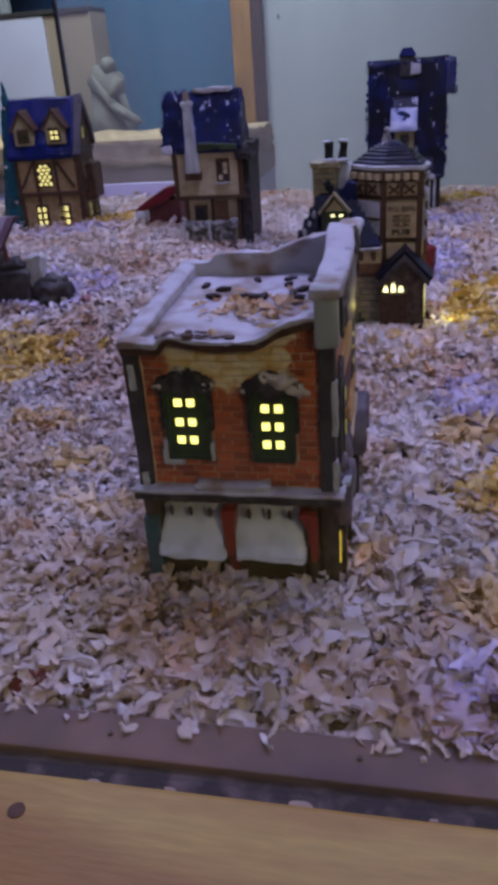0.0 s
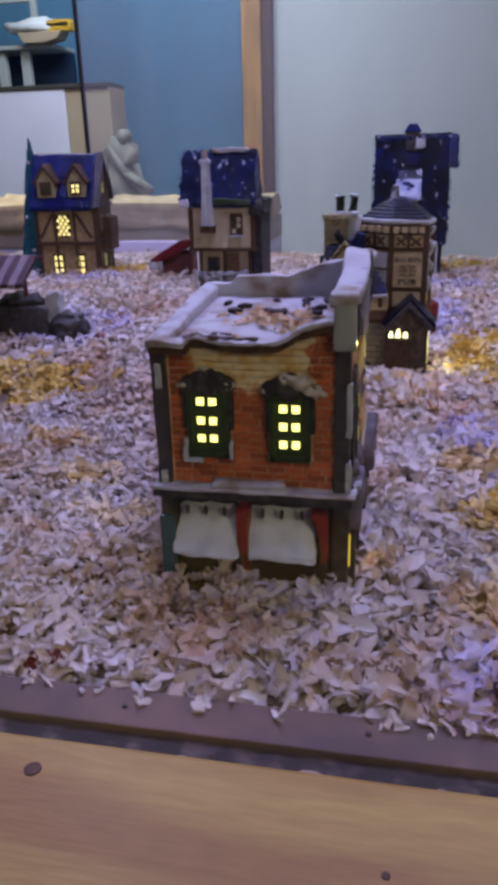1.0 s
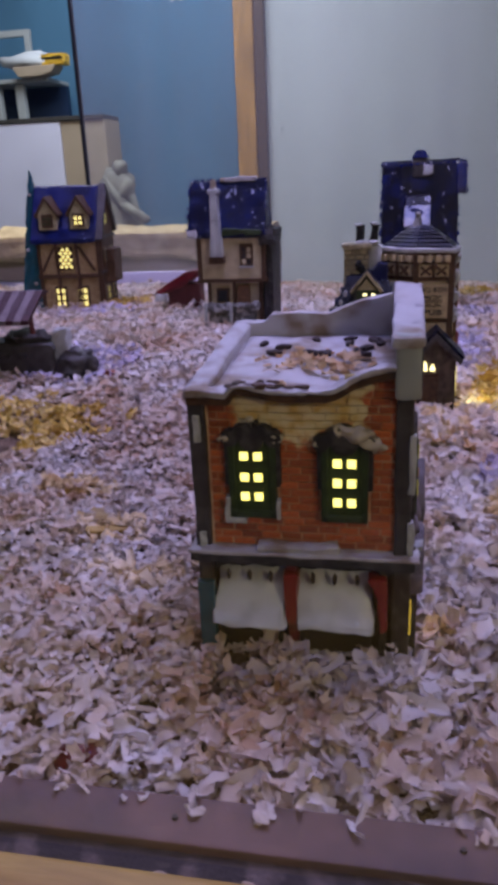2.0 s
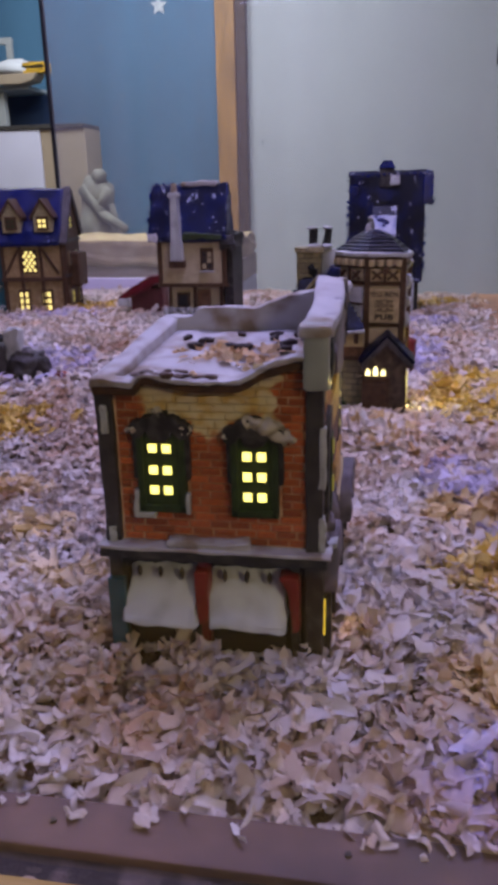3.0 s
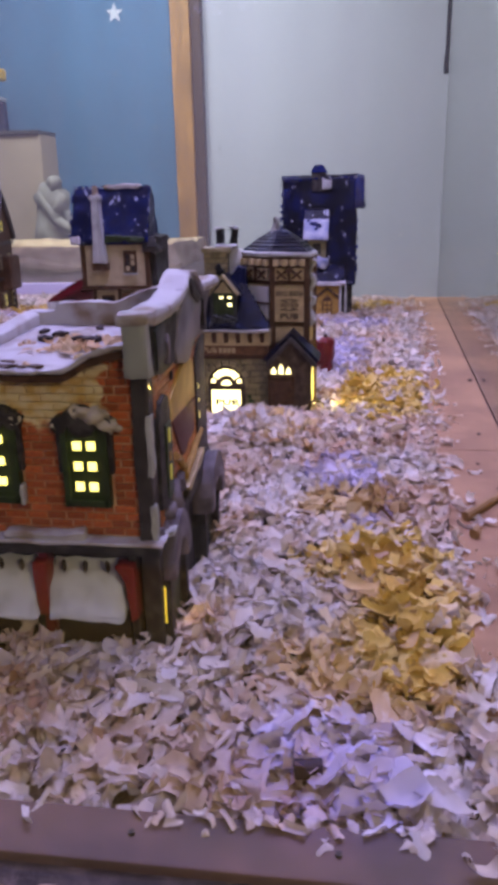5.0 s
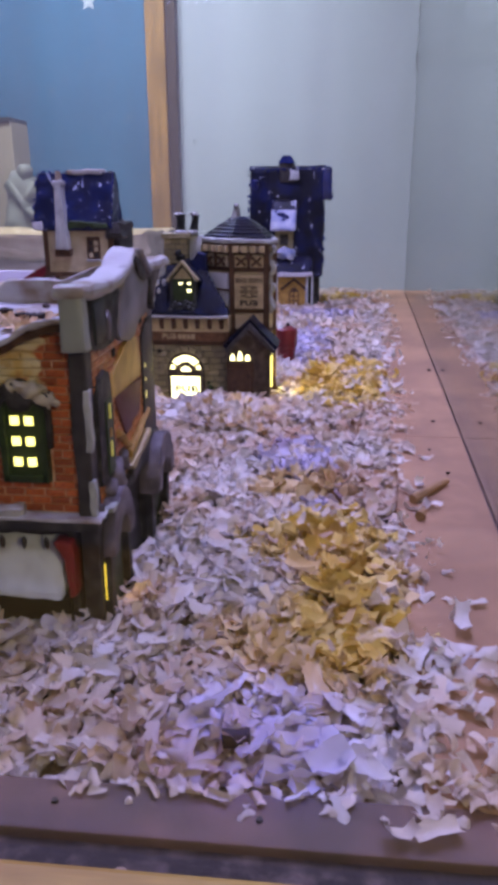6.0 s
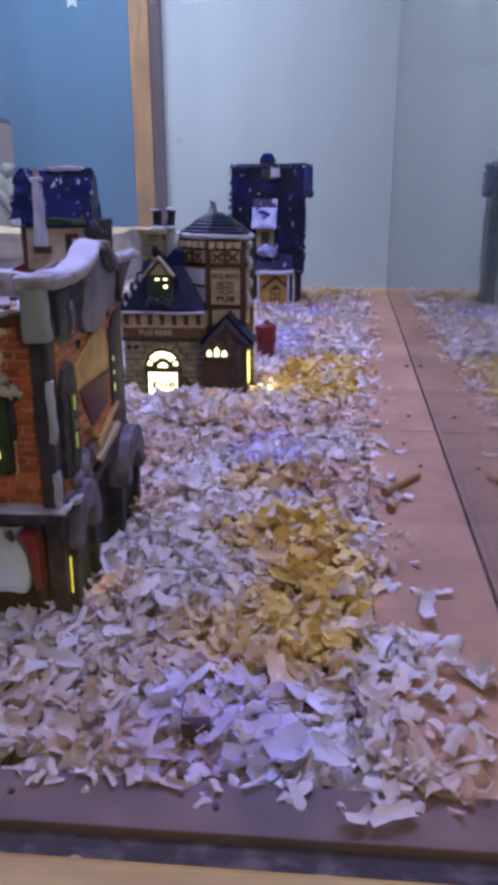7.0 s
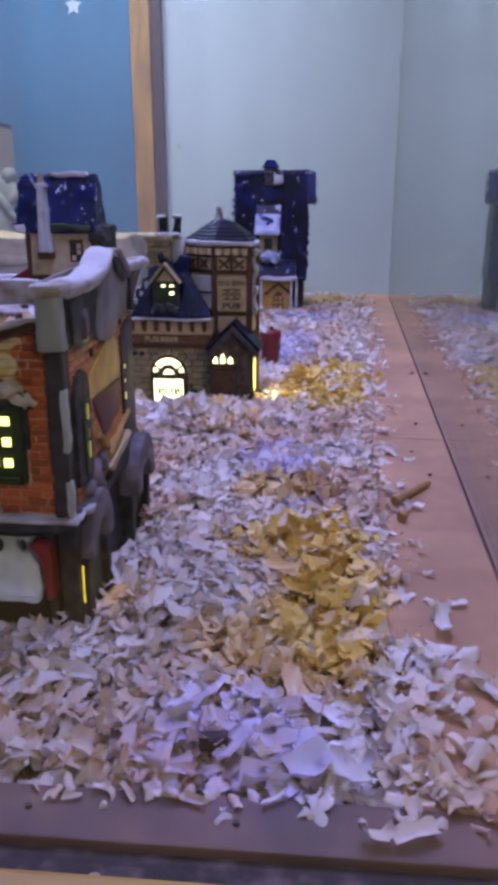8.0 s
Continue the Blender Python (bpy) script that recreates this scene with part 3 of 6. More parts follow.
W, D, DS = 0.1505, 0.180, 0.178
shop = thing("toy_shop", pose(-0.162, 0.522, -0.012), "painted ceramic toy brick shop with lit windows and snowy roof", "toy house")
Z = 0.012
wall_front = part("wall_front", outline([(0.008, 0.10), (W - 0.008, 0.10), (W - 0.008, 0.2145 + Z), (0.124, 0.2135 + Z), (0.112, 0.2095 + Z), (0.100, 0.2025 + Z), (0.090, 0.1985 + Z), (0.008, 0.1985 + Z)], "y", 0.004, 0.012), M_MORTAR, shop, "orange-red brick upper wall with a yellow patch")
wall_right = part("wall_right", boxes((W - 0.012, 0.010, 0.10, W - 0.004, DS - 0.004, 0.225 + Z)), M_MORTAR, shop, "orange-red brick side wall")
part("wall_left", boxes((0.002, 0.010, 0.0, 0.010, D - 0.004, 0.194 + Z)), M_MORTAR, shop)
part("wall_back", boxes((0.002, D - 0.010, 0.0, W - 0.004, D, 0.194 + Z)), M_MORTAR, shop)
# dark corner strips with flaked snow
for k, (x0, x1) in enumerate(((0.0, 0.0110), (W - 0.0140, W - 0.0028))):
    part("corner_strip", boxes((x0, -0.0005, 0.098, x1, 0.014, 0.1985 + Z)), M_GREYCLAY, shop, "dark grey painted corner strip", bevel=0.0012, cuts=3, wob=0.0012)
    xc = x0 + 0.003
    for z0, z1 in (((0.098, 0.112), (0.178, 0.197)) if k == 0 else ((0.100, 0.126), (0.146, 0.186))):
        part("snow_flake_patch", boxes((xc if k == 0 else x1 - 0.0025, -0.0025, z0, xc + 0.005 if k == 0 else x1 + 0.002, 0.004, z1)), M_SNOWGREY, shop, bevel=0.0008, cuts=5, wob=0.0014, wave=150)
# middle cornice with a snow lip
part("cornice", boxes((-0.003, -0.008, 0.080 + Z, W + 0.001, D * 0.98, 0.088 + Z)), M_DARK, shop, "dark green-black cornice", bevel=0.0015, cuts=4, wob=0.0012)
part("cornice_snow", boxes((-0.004, -0.0095, 0.0872 + Z, W + 0.003, 0.012, 0.0895 + Z)), M_SNOW, shop, "snow lying on the cornice", bevel=0.0008, cuts=9, wob=0.0016, smooth=True, wave=90)
part("snow_bank", boxes((0.044, -0.007, 0.088 + Z, 0.100, 0.003, 0.0945 + Z)), M_SNOW, shop, bevel=0.002, cuts=6, wob=0.003, smooth=True, wave=80)
part("side_ledge_snow", boxes((W - 0.008, 0.012, 0.085 + Z, W + 0.006, 0.045, 0.0895 + Z)), M_SNOWGREY, shop, bevel=0.0012, cuts=5, wob=0.002, smooth=True)
# ground floor
part("ground_floor_wall", boxes((0.006, 0.010, 0.0, W - 0.006, D - 0.01, 0.08 + Z)), M_DARK, shop, "dark ground floor wall")
for x0, x1 in ((0.0, 0.010), (0.0635, 0.0705), (0.127, 0.133), (W - 0.014, W - 0.002)):
    part("shopfront_post", boxes((x0, 0.0, 0.0, x1, 0.013, 0.079 + Z)), M_RED if 0.05 < x0 < 0.125 else M_DARK, shop, bevel=0.001, cuts=2, wob=0.0006)
for x0, x1 in ((0.012, 0.0625), (0.071, 0.1235)):
    part("shop_window", boxes((x0, 0.006, 0.008, x1, 0.011, 0.045)), M_SEAL, shop, "dark shop window", bevel=0.0008)
    part("awning_snow", outline([(0.010, 0.083), (-0.010, 0.048), (-0.012, 0.044), (0.010, 0.044)], "x", x0, x1), M_AWNSNOW, shop, "awning thick with white snow", bevel=0.002, cuts=5, wob=0.0035, smooth=True, wave=75)
    for k in range(3):
        xd = x0 + (k + 0.7) * (x1 - x0) / 3.4
        part("drip", ball((xd, -0.0005, 0.080), 0.0030, (0.7, 0.7, 1.7), 1), M_DARK, shop, wob=0.0008)
part("red_drape", outline([(0.120, 0.0845), (0.133, 0.0845), (0.1335, 0.046), (0.1285, 0.043), (0.1265, 0.070)], "y", -0.0085, 0.006), M_REDBRIGHT, shop, "red painted drape beside the awning", bevel=0.0015, cuts=3, wob=0.0012, smooth=True)
part("red_drape", outline([(0.0615, 0.0845), (0.072, 0.0845), (0.0705, 0.045), (0.0635, 0.045)], "y", -0.0075, 0.006), M_REDBRIGHT, shop, bevel=0.0015, cuts=2, wob=0.0012, smooth=True)
# Added board: its teal stands for a reflection in the front pane
part("teal_reflection_board", boxes((0.0, -0.006, 0.0, 0.012, 0.0, 0.075)), M_TEAL, shop, "teal board standing in for a reflection in the front glass", bevel=0.001)


def arched_window(x0, x1, z0, z1, cols, rows, pane_h, snow):
    w = part("upper_window", boxes((x0, -0.001, z0, x1, 0.006, z1)), M_GREEN, shop, "dark green window with six lit panes", bevel=0.001)
    part("frame", boxes((x0 - 0.001, -0.003, z0 - 0.001, x0 + 0.0035, 0.004, z1), (x1 - 0.0035, -0.003, z0 - 0.001, x1 + 0.001, 0.004, z1), (x0, -0.003, z0 - 0.001, x1, 0.004, z0 + 0.004)), M_GREEN, w, bevel=0.0008)
    for xa in (x0 - 0.004, x1):
        part("surround", boxes((xa, -0.0015, z0 + 0.022, xa + 0.004, 0.005, z1 + 0.002)), M_DARK, w, bevel=0.001, cuts=2, wob=0.0008)
    mid = (x0 + x1) / 2
    top = bmesh.new()
    for dx, dz, r in ((-0.015, 0.000, 0.0065), (-0.0075, 0.0045, 0.0065), (0, 0.0065, 0.0075), (0.0075, 0.0045, 0.0065), (0.015, 0.0, 0.0065), (0, 0, 0.010)):
        tube(top, (mid + dx, 0.004, z1 + 0.002 + dz * 0.9), (mid + dx, -0.0035, z1 + 0.002 + dz * 0.9), r, r * 0.85, 14)
    part("pediment", top, M_DARK, w, "black scalloped window head", wob=0.0006)
    bm = bmesh.new()
    for dx, dz, r in snow:
        blob(bm, (mid + dx, -0.0025, z1 + dz), r, (1.4, 0.5, 0.75), 3)
    part("head_snow", bm, M_HEADSNOW, w, "snow on the window head", wob=0.0035, smooth=True, wave=160)
    if x0 < 0.05:
        part("sill_snow", boxes((x0 - 0.004, -0.004, z0 - 0.004, x0 - 0.0005, 0.003, z0 + 0.014), (x0 - 0.004, -0.004, z0 - 0.005, x0 + 0.010, 0.003, z0 - 0.001)), M_SNOWGREY, w, bevel=0.0008, cuts=3, wob=0.0014)
        part("sill_snow", boxes((x1 + 0.0005, -0.004, z0 - 0.002, x1 + 0.0035, 0.003, z0 + 0.013)), M_SNOWGREY, w, bevel=0.0008, cuts=3, wob=0.0014)
    for c in cols:
        for z in rows:
            part("pane", boxes((c - 0.0028, -0.0022, z - pane_h / 2, c + 0.0028, -0.0008, z + pane_h / 2)), M_PANE, w, "glowing pale yellow pane", bevel=0.0006)


arched_window(0.027, 0.0575, 0.114 + Z, 0.168 + Z, (0.0368, 0.0462), (0.1575 + Z, 0.1425 + Z, 0.1285 + Z), 0.0056, ((-0.019, 0.002, 0.004), (0.017, 0.003, 0.003), (0.0, 0.0145, 0.003)))
arched_window(0.0895, 0.1185, 0.113 + Z, 0.166 + Z, (0.0992, 0.1086), (0.1540 + Z, 0.1402 + Z, 0.1262 + Z), 0.0058, ((0.001, 0.0105, 0.0055), (0.008, 0.0080, 0.0068), (0.015, 0.0035, 0.0060), (0.0215, 0.0010, 0.0040), (-0.018, 0.002, 0.003)))
# front parapet: snow edge, low at one end and sweeping up to the cap
top_line = [(0.001, 0.203), (0.028, 0.203), (0.034, 0.2085), (0.066, 0.2035), (0.092, 0.2045), (0.102, 0.2085), (0.112, 0.2145), (0.124, 0.2185), (W - 0.016, 0.2195)]
low_line = [(x, z - (0.0036 if x > 0.03 else 0.0050)) for x, z in top_line]
part("parapet_snow", outline([(x, z + Z) for x, z in low_line] + [(x, z + Z) for x, z in reversed(top_line)], "y", -0.007, 0.010), M_SNOW, shop, "snow on the front parapet", bevel=0.0015, cuts=4, wob=0.0028, smooth=True)
# Shadow of the snow lip, with brown dirt, built as a dark strip
part("parapet_shadow_strip", outline([(x, z + Z - 0.001) for x, z in [(x, z - 0.004) for x, z in low_line]] + [(x, z + Z) for x, z in reversed(low_line)], "y", -0.004, 0.010), M_TIMBER, shop, "dark brown strip for the shadow and dirt under the snow", cuts=3, wob=0.0012)
bm = bmesh.new()
dirt_rng = random.Random(8)
for k in range(26):
    x = 0.030 + 0.050 * dirt_rng.random()
    blob(bm, (x, -0.0055 + 0.012 * dirt_rng.random(), 0.2050 + Z + 0.0035 * dirt_rng.random()), 0.0026 * dirt_rng.uniform(0.6, 1.4), (1.6, 1.0, 0.5), 1)
part("dirt_smear", bm, M_TIMBER, shop, "brown dirt smeared along the parapet", wob=0.0012)
part("roof", outline([(0.008, 0.192 + Z), (0.008, 0.199 + Z), (D - 0.006, 0.2065 + Z), (D - 0.006, 0.192 + Z)], "x", 0.006, W - 0.010), M_SNOW, shop, "flat snowy roof", cuts=7, wob=0.002, smooth=True)
part("left_parapet", outline([(0.0, 0.203 + Z), (D, 0.2165 + Z), (D, 0.1955 + Z), (0.0, 0.1935 + Z)], "x", -0.003, 0.013), M_SNOW, shop, "snow on the side parapet", bevel=0.003, cuts=4, wob=0.002, smooth=True)
part("back_parapet", outline([(0.0, 0.196 + Z), (0.0, 0.2165 + Z), (0.026, 0.2175 + Z), (0.031, 0.2245 + Z), (0.078, 0.2245 + Z), (0.098, 0.231 + Z), (0.115, 0.237 + Z), (0.135, 0.241 + Z), (0.135, 0.196 + Z)], "y", D - 0.016, D - 0.004), M_SNOW, shop, "snow on the back parapet", bevel=0.0025, cuts=3, wob=0.0014, smooth=True)
# heavy cap of the side gable
part("front_cap", boxes((W - 0.0155, -0.0075, 0.1995 + Z, W + 0.0015, 0.004, 0.2400 + Z)), M_CAPGREY, shop, "grey-white snow cap over the corner", bevel=0.0025, cuts=3, wob=0.0014, smooth=True)
cap = [(-0.009, 0.2395), (0.010, 0.2395), (0.045, 0.2375), (0.072, 0.2390), (0.093, 0.2425), (0.108, 0.2490), (0.120, 0.2530), (0.134, 0.2530), (0.146, 0.2460), (0.158, 0.2400), (0.185, 0.2390), (0.232, 0.2395)]
part("side_parapet_snow", outline([(y, z + Z) for y, z in cap] + [(y, z + Z - 0.008) for y, z in reversed(cap)], "x", W - 0.018, W + 0.0035), M_SNOW, shop, "snow on the curved side gable", bevel=0.003, cuts=3, wob=0.0018, smooth=True)
part("side_gable", outline([(0.010, 0.2 + Z), (0.012, 0.231 + Z), (0.072, 0.231 + Z), (0.094, 0.2345 + Z), (0.118, 0.2445 + Z), (0.136, 0.2445 + Z), (0.156, 0.232 + Z), (DS - 0.004, 0.231 + Z), (DS - 0.004, 0.2 + Z)], "x", W - 0.014, W - 0.005), M_DARK, shop, bevel=0.001)
part("back_corbel", outline([(0.160, 0.232 + Z), (0.230, 0.232 + Z), (0.228, 0.226 + Z), (0.210, 0.218 + Z), (0.196, 0.204 + Z), (DS, 0.190 + Z), (0.160, 0.190 + Z)], "x", W - 0.016, W - 0.003), M_MAUVE, shop, "grey scrolled corbel under the back end of the gable", bevel=0.002, cuts=2, wob=0.0012, smooth=True)


def on_side(name, pts, mat, out, label="", cuts=2, wob=0.0012, bevel=0.0012):
    """A flat painted piece on the side wall, given by its outline (depth, height)."""
    return part(name, outline([(y, z + Z) for y, z in pts], "x", W - 0.006, W - 0.003 + out), mat, shop, label, bevel=bevel, cuts=cuts, wob=wob, smooth=True)


# Flat dark plate gives the shade of a hollow below the snow
on_side("gable_scroll", [(0.006, 0.198), (0.006, 0.229), (0.046, 0.228), (0.080, 0.228), (0.076, 0.196), (0.040, 0.193)], M_DARK, 0.0030, "dark plate standing for the shaded hollow under the gable snow")
on_side("scroll_curl", [(0.014, 0.200), (0.012, 0.226), (0.030, 0.229), (0.040, 0.224), (0.036, 0.206), (0.026, 0.200)], M_GREYGREEN, 0.0045, "dark grey-green scroll", wob=0.0015)
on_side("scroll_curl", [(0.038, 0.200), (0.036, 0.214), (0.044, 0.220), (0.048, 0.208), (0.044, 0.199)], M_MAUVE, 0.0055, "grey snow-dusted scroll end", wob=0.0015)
on_side("snow_edge", [(0.002, 0.238), (0.002, 0.231), (0.020, 0.2285), (0.050, 0.2285), (0.074, 0.2300), (0.098, 0.2360), (0.098, 0.244), (0.072, 0.238)], M_SNOWMAUVE, 0.0055, "edge of the gable snow, painted mauve-grey as in shade", wob=0.0016, bevel=0.002)
on_side("gable_snow_drape", [(0.092, 0.238), (0.078, 0.224), (0.066, 0.204), (0.068, 0.193), (0.094, 0.189), (0.128, 0.199), (0.156, 0.205), (0.152, 0.226), (0.138, 0.238), (0.116, 0.246)], M_DRAPE, 0.005, "snow hanging from the gable, painted mauve-grey as in shade", wob=0.0025, bevel=0.002)
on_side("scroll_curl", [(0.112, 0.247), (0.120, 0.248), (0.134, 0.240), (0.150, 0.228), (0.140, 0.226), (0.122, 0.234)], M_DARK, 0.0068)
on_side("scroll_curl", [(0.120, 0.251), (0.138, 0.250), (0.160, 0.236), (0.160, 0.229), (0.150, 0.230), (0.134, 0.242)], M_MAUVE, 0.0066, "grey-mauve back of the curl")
on_side("scroll_curl", [(0.156, 0.226), (0.164, 0.228), (0.174, 0.208), (0.172, 0.200), (0.162, 0.206)], M_DARK, 0.0060)
for y, z, r in ((0.062, 0.186, 0.0038), (0.140, 0.196, 0.0032), (0.150, 0.186, 0.0026)):
    part("chipped_spot", ball((W - 0.0022, y, z + Z), r, (0.35, 1.2, 1.0), 1), M_SEAL, shop, "dark chipped hollow", wob=0.001)
# side wall: window, painted sign boards, back corner trim with lit slits
sw = on_side("side_window", [(0.014, 0.104), (0.013, 0.166), (0.020, 0.177), (0.032, 0.181), (0.042, 0.177), (0.046, 0.166), (0.042, 0.104)], M_DARK, 0.003, "narrow arched dark side window with lit slits", cuts=1, wob=0.0005)
part("frame", boxes((W - 0.004, 0.026, 0.108 + Z, W + 0.0012, 0.042, 0.160 + Z)), M_GREEN, sw, "dark green sash", bevel=0.0006)
for z0, z1, mat in ((0.147, 0.157, M_PANEFAINT), (0.134, 0.140, M_OCHRE), (0.120, 0.131, M_PANEFAINT)):
    part("pane", boxes((W + 0.0008, 0.031, z0 + Z, W + 0.0020, 0.0345, z1 + Z)), mat, sw, bevel=0.0004)
on_side("banner", [(0.108, 0.192), (0.126, 0.184), (0.131, 0.162), (0.126, 0.155), (0.048, 0.155), (0.054, 0.172), (0.082, 0.186)], M_PENNANT, 0.0022, "yellow painted sign board")
on_side("banner_shade", [(0.131, 0.153), (0.124, 0.128), (0.082, 0.120), (0.062, 0.146), (0.058, 0.1545)], M_MAROON, 0.0018, "dark red painted sign board")
on_side("pale_trim", [(0.140, 0.108), (0.146, 0.103), (0.084, 0.092), (0.075, 0.097)], M_SIGN, 0.006, "pale trim over the side awning")
on_side("side_ledge", [(0.146, 0.102), (0.084, 0.091), (0.083, 0.082), (0.174, 0.082), (0.176, 0.098)], M_GREYCLAY, 0.004, "dark grey side ledge")
trim_back = on_side("back_trim", [(0.139, 0.090), (0.140, 0.184), (0.152, 0.192), (DS, 0.196), (DS, 0.090)], M_GREYCLAY, 0.002, "dark grey corner trim with lit slits", cuts=3)
for z0, z1 in ((0.157, 0.161), (0.132, 0.138), (0.146, 0.149)):
    part("pane", boxes((W - 0.002, 0.1445, z0 + Z, W - 0.0004, 0.1460, z1 + Z)), M_PANESLIT, trim_back, bevel=0.0004)


def side_hood(yc, half, spring, top, out):
    """A snow-laden arched hood standing off the side wall, dark green inside, over a doorway."""
    ring = [(yc + half * math.cos(math.pi * k / 10), spring + (top - spring) * math.sin(math.pi * k / 10)) for k in range(11)]
    inner = [(yc + 0.52 * (y - yc), spring + 0.50 * (z - spring)) for y, z in ring]
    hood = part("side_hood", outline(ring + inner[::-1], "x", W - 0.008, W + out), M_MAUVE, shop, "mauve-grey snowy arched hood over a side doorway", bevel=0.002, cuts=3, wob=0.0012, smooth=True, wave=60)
    part("recess", outline([(inner[0][0], 0.004)] + inner + [(inner[-1][0], 0.004)], "x", W - 0.010, W - 0.001), M_GREEN, hood, "dark green doorway recess", bevel=0.001)
    for s in (-1, 1):
        y = yc + s * half * 0.86
        part("pier", boxes((W - 0.010, y - half * 0.15, 0.0, W + out * 0.45, y + half * 0.15, spring)), M_DARK, hood, bevel=0.001, cuts=2, wob=0.001)
    return hood


side_hood(0.036, 0.027, 0.066, 0.108, 0.007)
side_hood(0.160, 0.034, 0.066, 0.110, 0.011)
part("corner_light", boxes((W - 0.007, 0.0135, 0.030, W - 0.0004, 0.022, 0.060), (W - 0.0030, 0.008, 0.034, W - 0.0010, 0.014, 0.062)), M_PANEDIM, shop, "glowing yellow corner opening", bevel=0.0006)
bm = bmesh.new()
for k, (y, z, r) in enumerate(((0.024, 0.096, 0.010), (0.036, 0.106, 0.011), (0.052, 0.112, 0.012), (0.068, 0.118, 0.009), (0.012, 0.100, 0.006))):
    blob(bm, (W - 0.003, y, z), r, (0.7, 1.2, 0.9))
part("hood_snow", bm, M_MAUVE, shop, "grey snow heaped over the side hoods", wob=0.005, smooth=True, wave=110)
for y0, z0, y1, z1 in ((0.082, 0.104, 0.150, 0.122), (0.060, 0.128, 0.086, 0.110)):
    part("side_snow_streak", pipe((W - 0.002, y0, z0 + Z), (W - 0.001, y1, z1 + Z), 0.0035, 0.002, 8), M_OCHRE, shop, cuts=2, wob=0.002)


def on_front(u, z):
    return pose(u, 0.0028, z)


def on_right(u, z):
    return pose(W - 0.0028, u, z, 0, 0, 90)


def front_gaps(z):
    return [(0.0245, 0.060), (0.087, 0.121)] if 0.112 + Z < z < 0.172 + Z else ([(0.012, 0.103)] if z > 0.2025 + Z else [(0.012, 0.092)] if z > 0.1975 + Z else [])


lay(wall_front, 0.0125, W - 0.0140, 0.090 + Z, 0.2140 + Z, 0.0145, 0.0054, 0.0008, front_gaps, lambda u, z: BRICK, on_front)
lay(wall_right, 0.014, DS - 0.006, 0.090 + Z, 0.222 + Z, 0.0145, 0.0054, 0.0009, lambda z: [], lambda u, z: OBRICK, on_right)

# ---- pub ----
pub = thing("toy_pub", pose(-0.140, 1.145, -0.012), "painted ceramic toy pub with stone wing and timbered tower", "toy house")
wing_wall = part("wing_wall", boxes((0.013, 0.004, 0.0, 0.132, 0.10, 0.132)), M_MORTARGREY, pub, "beige stone front wall")
part("string_course", boxes((0.011, 0.0, 0.096, 0.133, 0.02, 0.101)), M_TIMBER, pub, "brown string course", bevel=0.001, cuts=2, wob=0.0006)
part("red_band", boxes((0.0115, 0.001, 0.101, 0.1325, 0.02, 0.1155)), M_TAN, pub, "brown-red painted band", bevel=0.0006, cuts=2, wob=0.0004)
writing("lettering", "PUB", 0.0108, (0.0465, -0.0002, 0.1082), M_SIGN, pub, bold=0.0003)
for k in range(4):
    part("writing_bar", boxes((0.0595 + k * 0.0064, -0.0006, 0.1046, 0.0645 + k * 0.0064, 0.002, 0.1116)), M_SIGN, pub)
part("eave_band", boxes((0.010, -0.003, 0.1155, 0.134, 0.02, 0.139)), M_SIGN, pub, "cream band below the eaves", bevel=0.001, cuts=2, wob=0.0006)
for k in range(7):
    x = 0.017 + k * 0.0172
    part("bracket", outline([(-0.008, 0.134), (-0.008, 0.129), (-0.003, 0.1195), (0.002, 0.1195), (0.002, 0.134)], "x", x, x + 0.0062), M_TIMBER, pub, "brown carved bracket", bevel=0.0006)
for x, z in ((0.020, 0.094), (0.031, 0.0945)):
    part("rosette", pipe((x, 0.003, z - 0.008), (x, -0.0015, z - 0.008), 0.0032, 0.0026, 10), M_DARK, pub)
wing = outline([(-0.012, 0.136), (-0.012, 0.141), (0.040, 0.205), (0.060, 0.215), (0.10, 0.205), (0.10, 0.136)], "x", 0.008, 0.134)
for v in wing.verts:
    rise = max(0.0, (v.co.z - 0.141) / 0.074)
    v.co.x += -0.052 * rise if v.co.x > 0.1 else 0.040 * rise
part("wing_roof", wing, M_SLATE, pub, "dark blue slate roof", bevel=0.001)
for k in range(9):
    y, z = -0.0115 + k * 0.0055, 0.1425 + k * 0.0068
    x1 = 0.1345 - 0.052 * (z - 0.141) / 0.074
    x0 = 0.0075 + 0.040 * (z - 0.141) / 0.074
    n = max(3, int((x1 - x0) / 0.0098))
    for i in range(n):
        a = x0 + (x1 - x0) * (i + (0.5 if k % 2 else 0)) / n
        b = min(x1, a + (x1 - x0) / n - 0.0006)
        if b - a < 0.002:
            continue
        part("slate", outline([(y, z - 0.002), (y + 0.0008, z + 0.0012), (y + 0.0062, z + 0.0078), (y + 0.0070, z + 0.004)], "x", a, b), M_SLATE, pub)
part("roof_snow", boxes((0.008, -0.014, 0.1365, 0.135, -0.010, 0.1405)), M_SNOWGREY, pub, bevel=0.001, cuts=5, wob=0.0018, smooth=True)
bm = bmesh.new()
for x, y, z, r in ((0.026, 0.000, 0.162, 0.004), (0.032, 0.008, 0.172, 0.003), (0.020, -0.007, 0.150, 0.003), (0.038, 0.016, 0.184, 0.004)):
    blob(bm, (x, y - 0.002, z), r, (0.9, 0.5, 1.5), 1)
part("roof_snow_patch", bm, M_SNOWGREY, pub, "broken snow on the slates", wob=0.002)
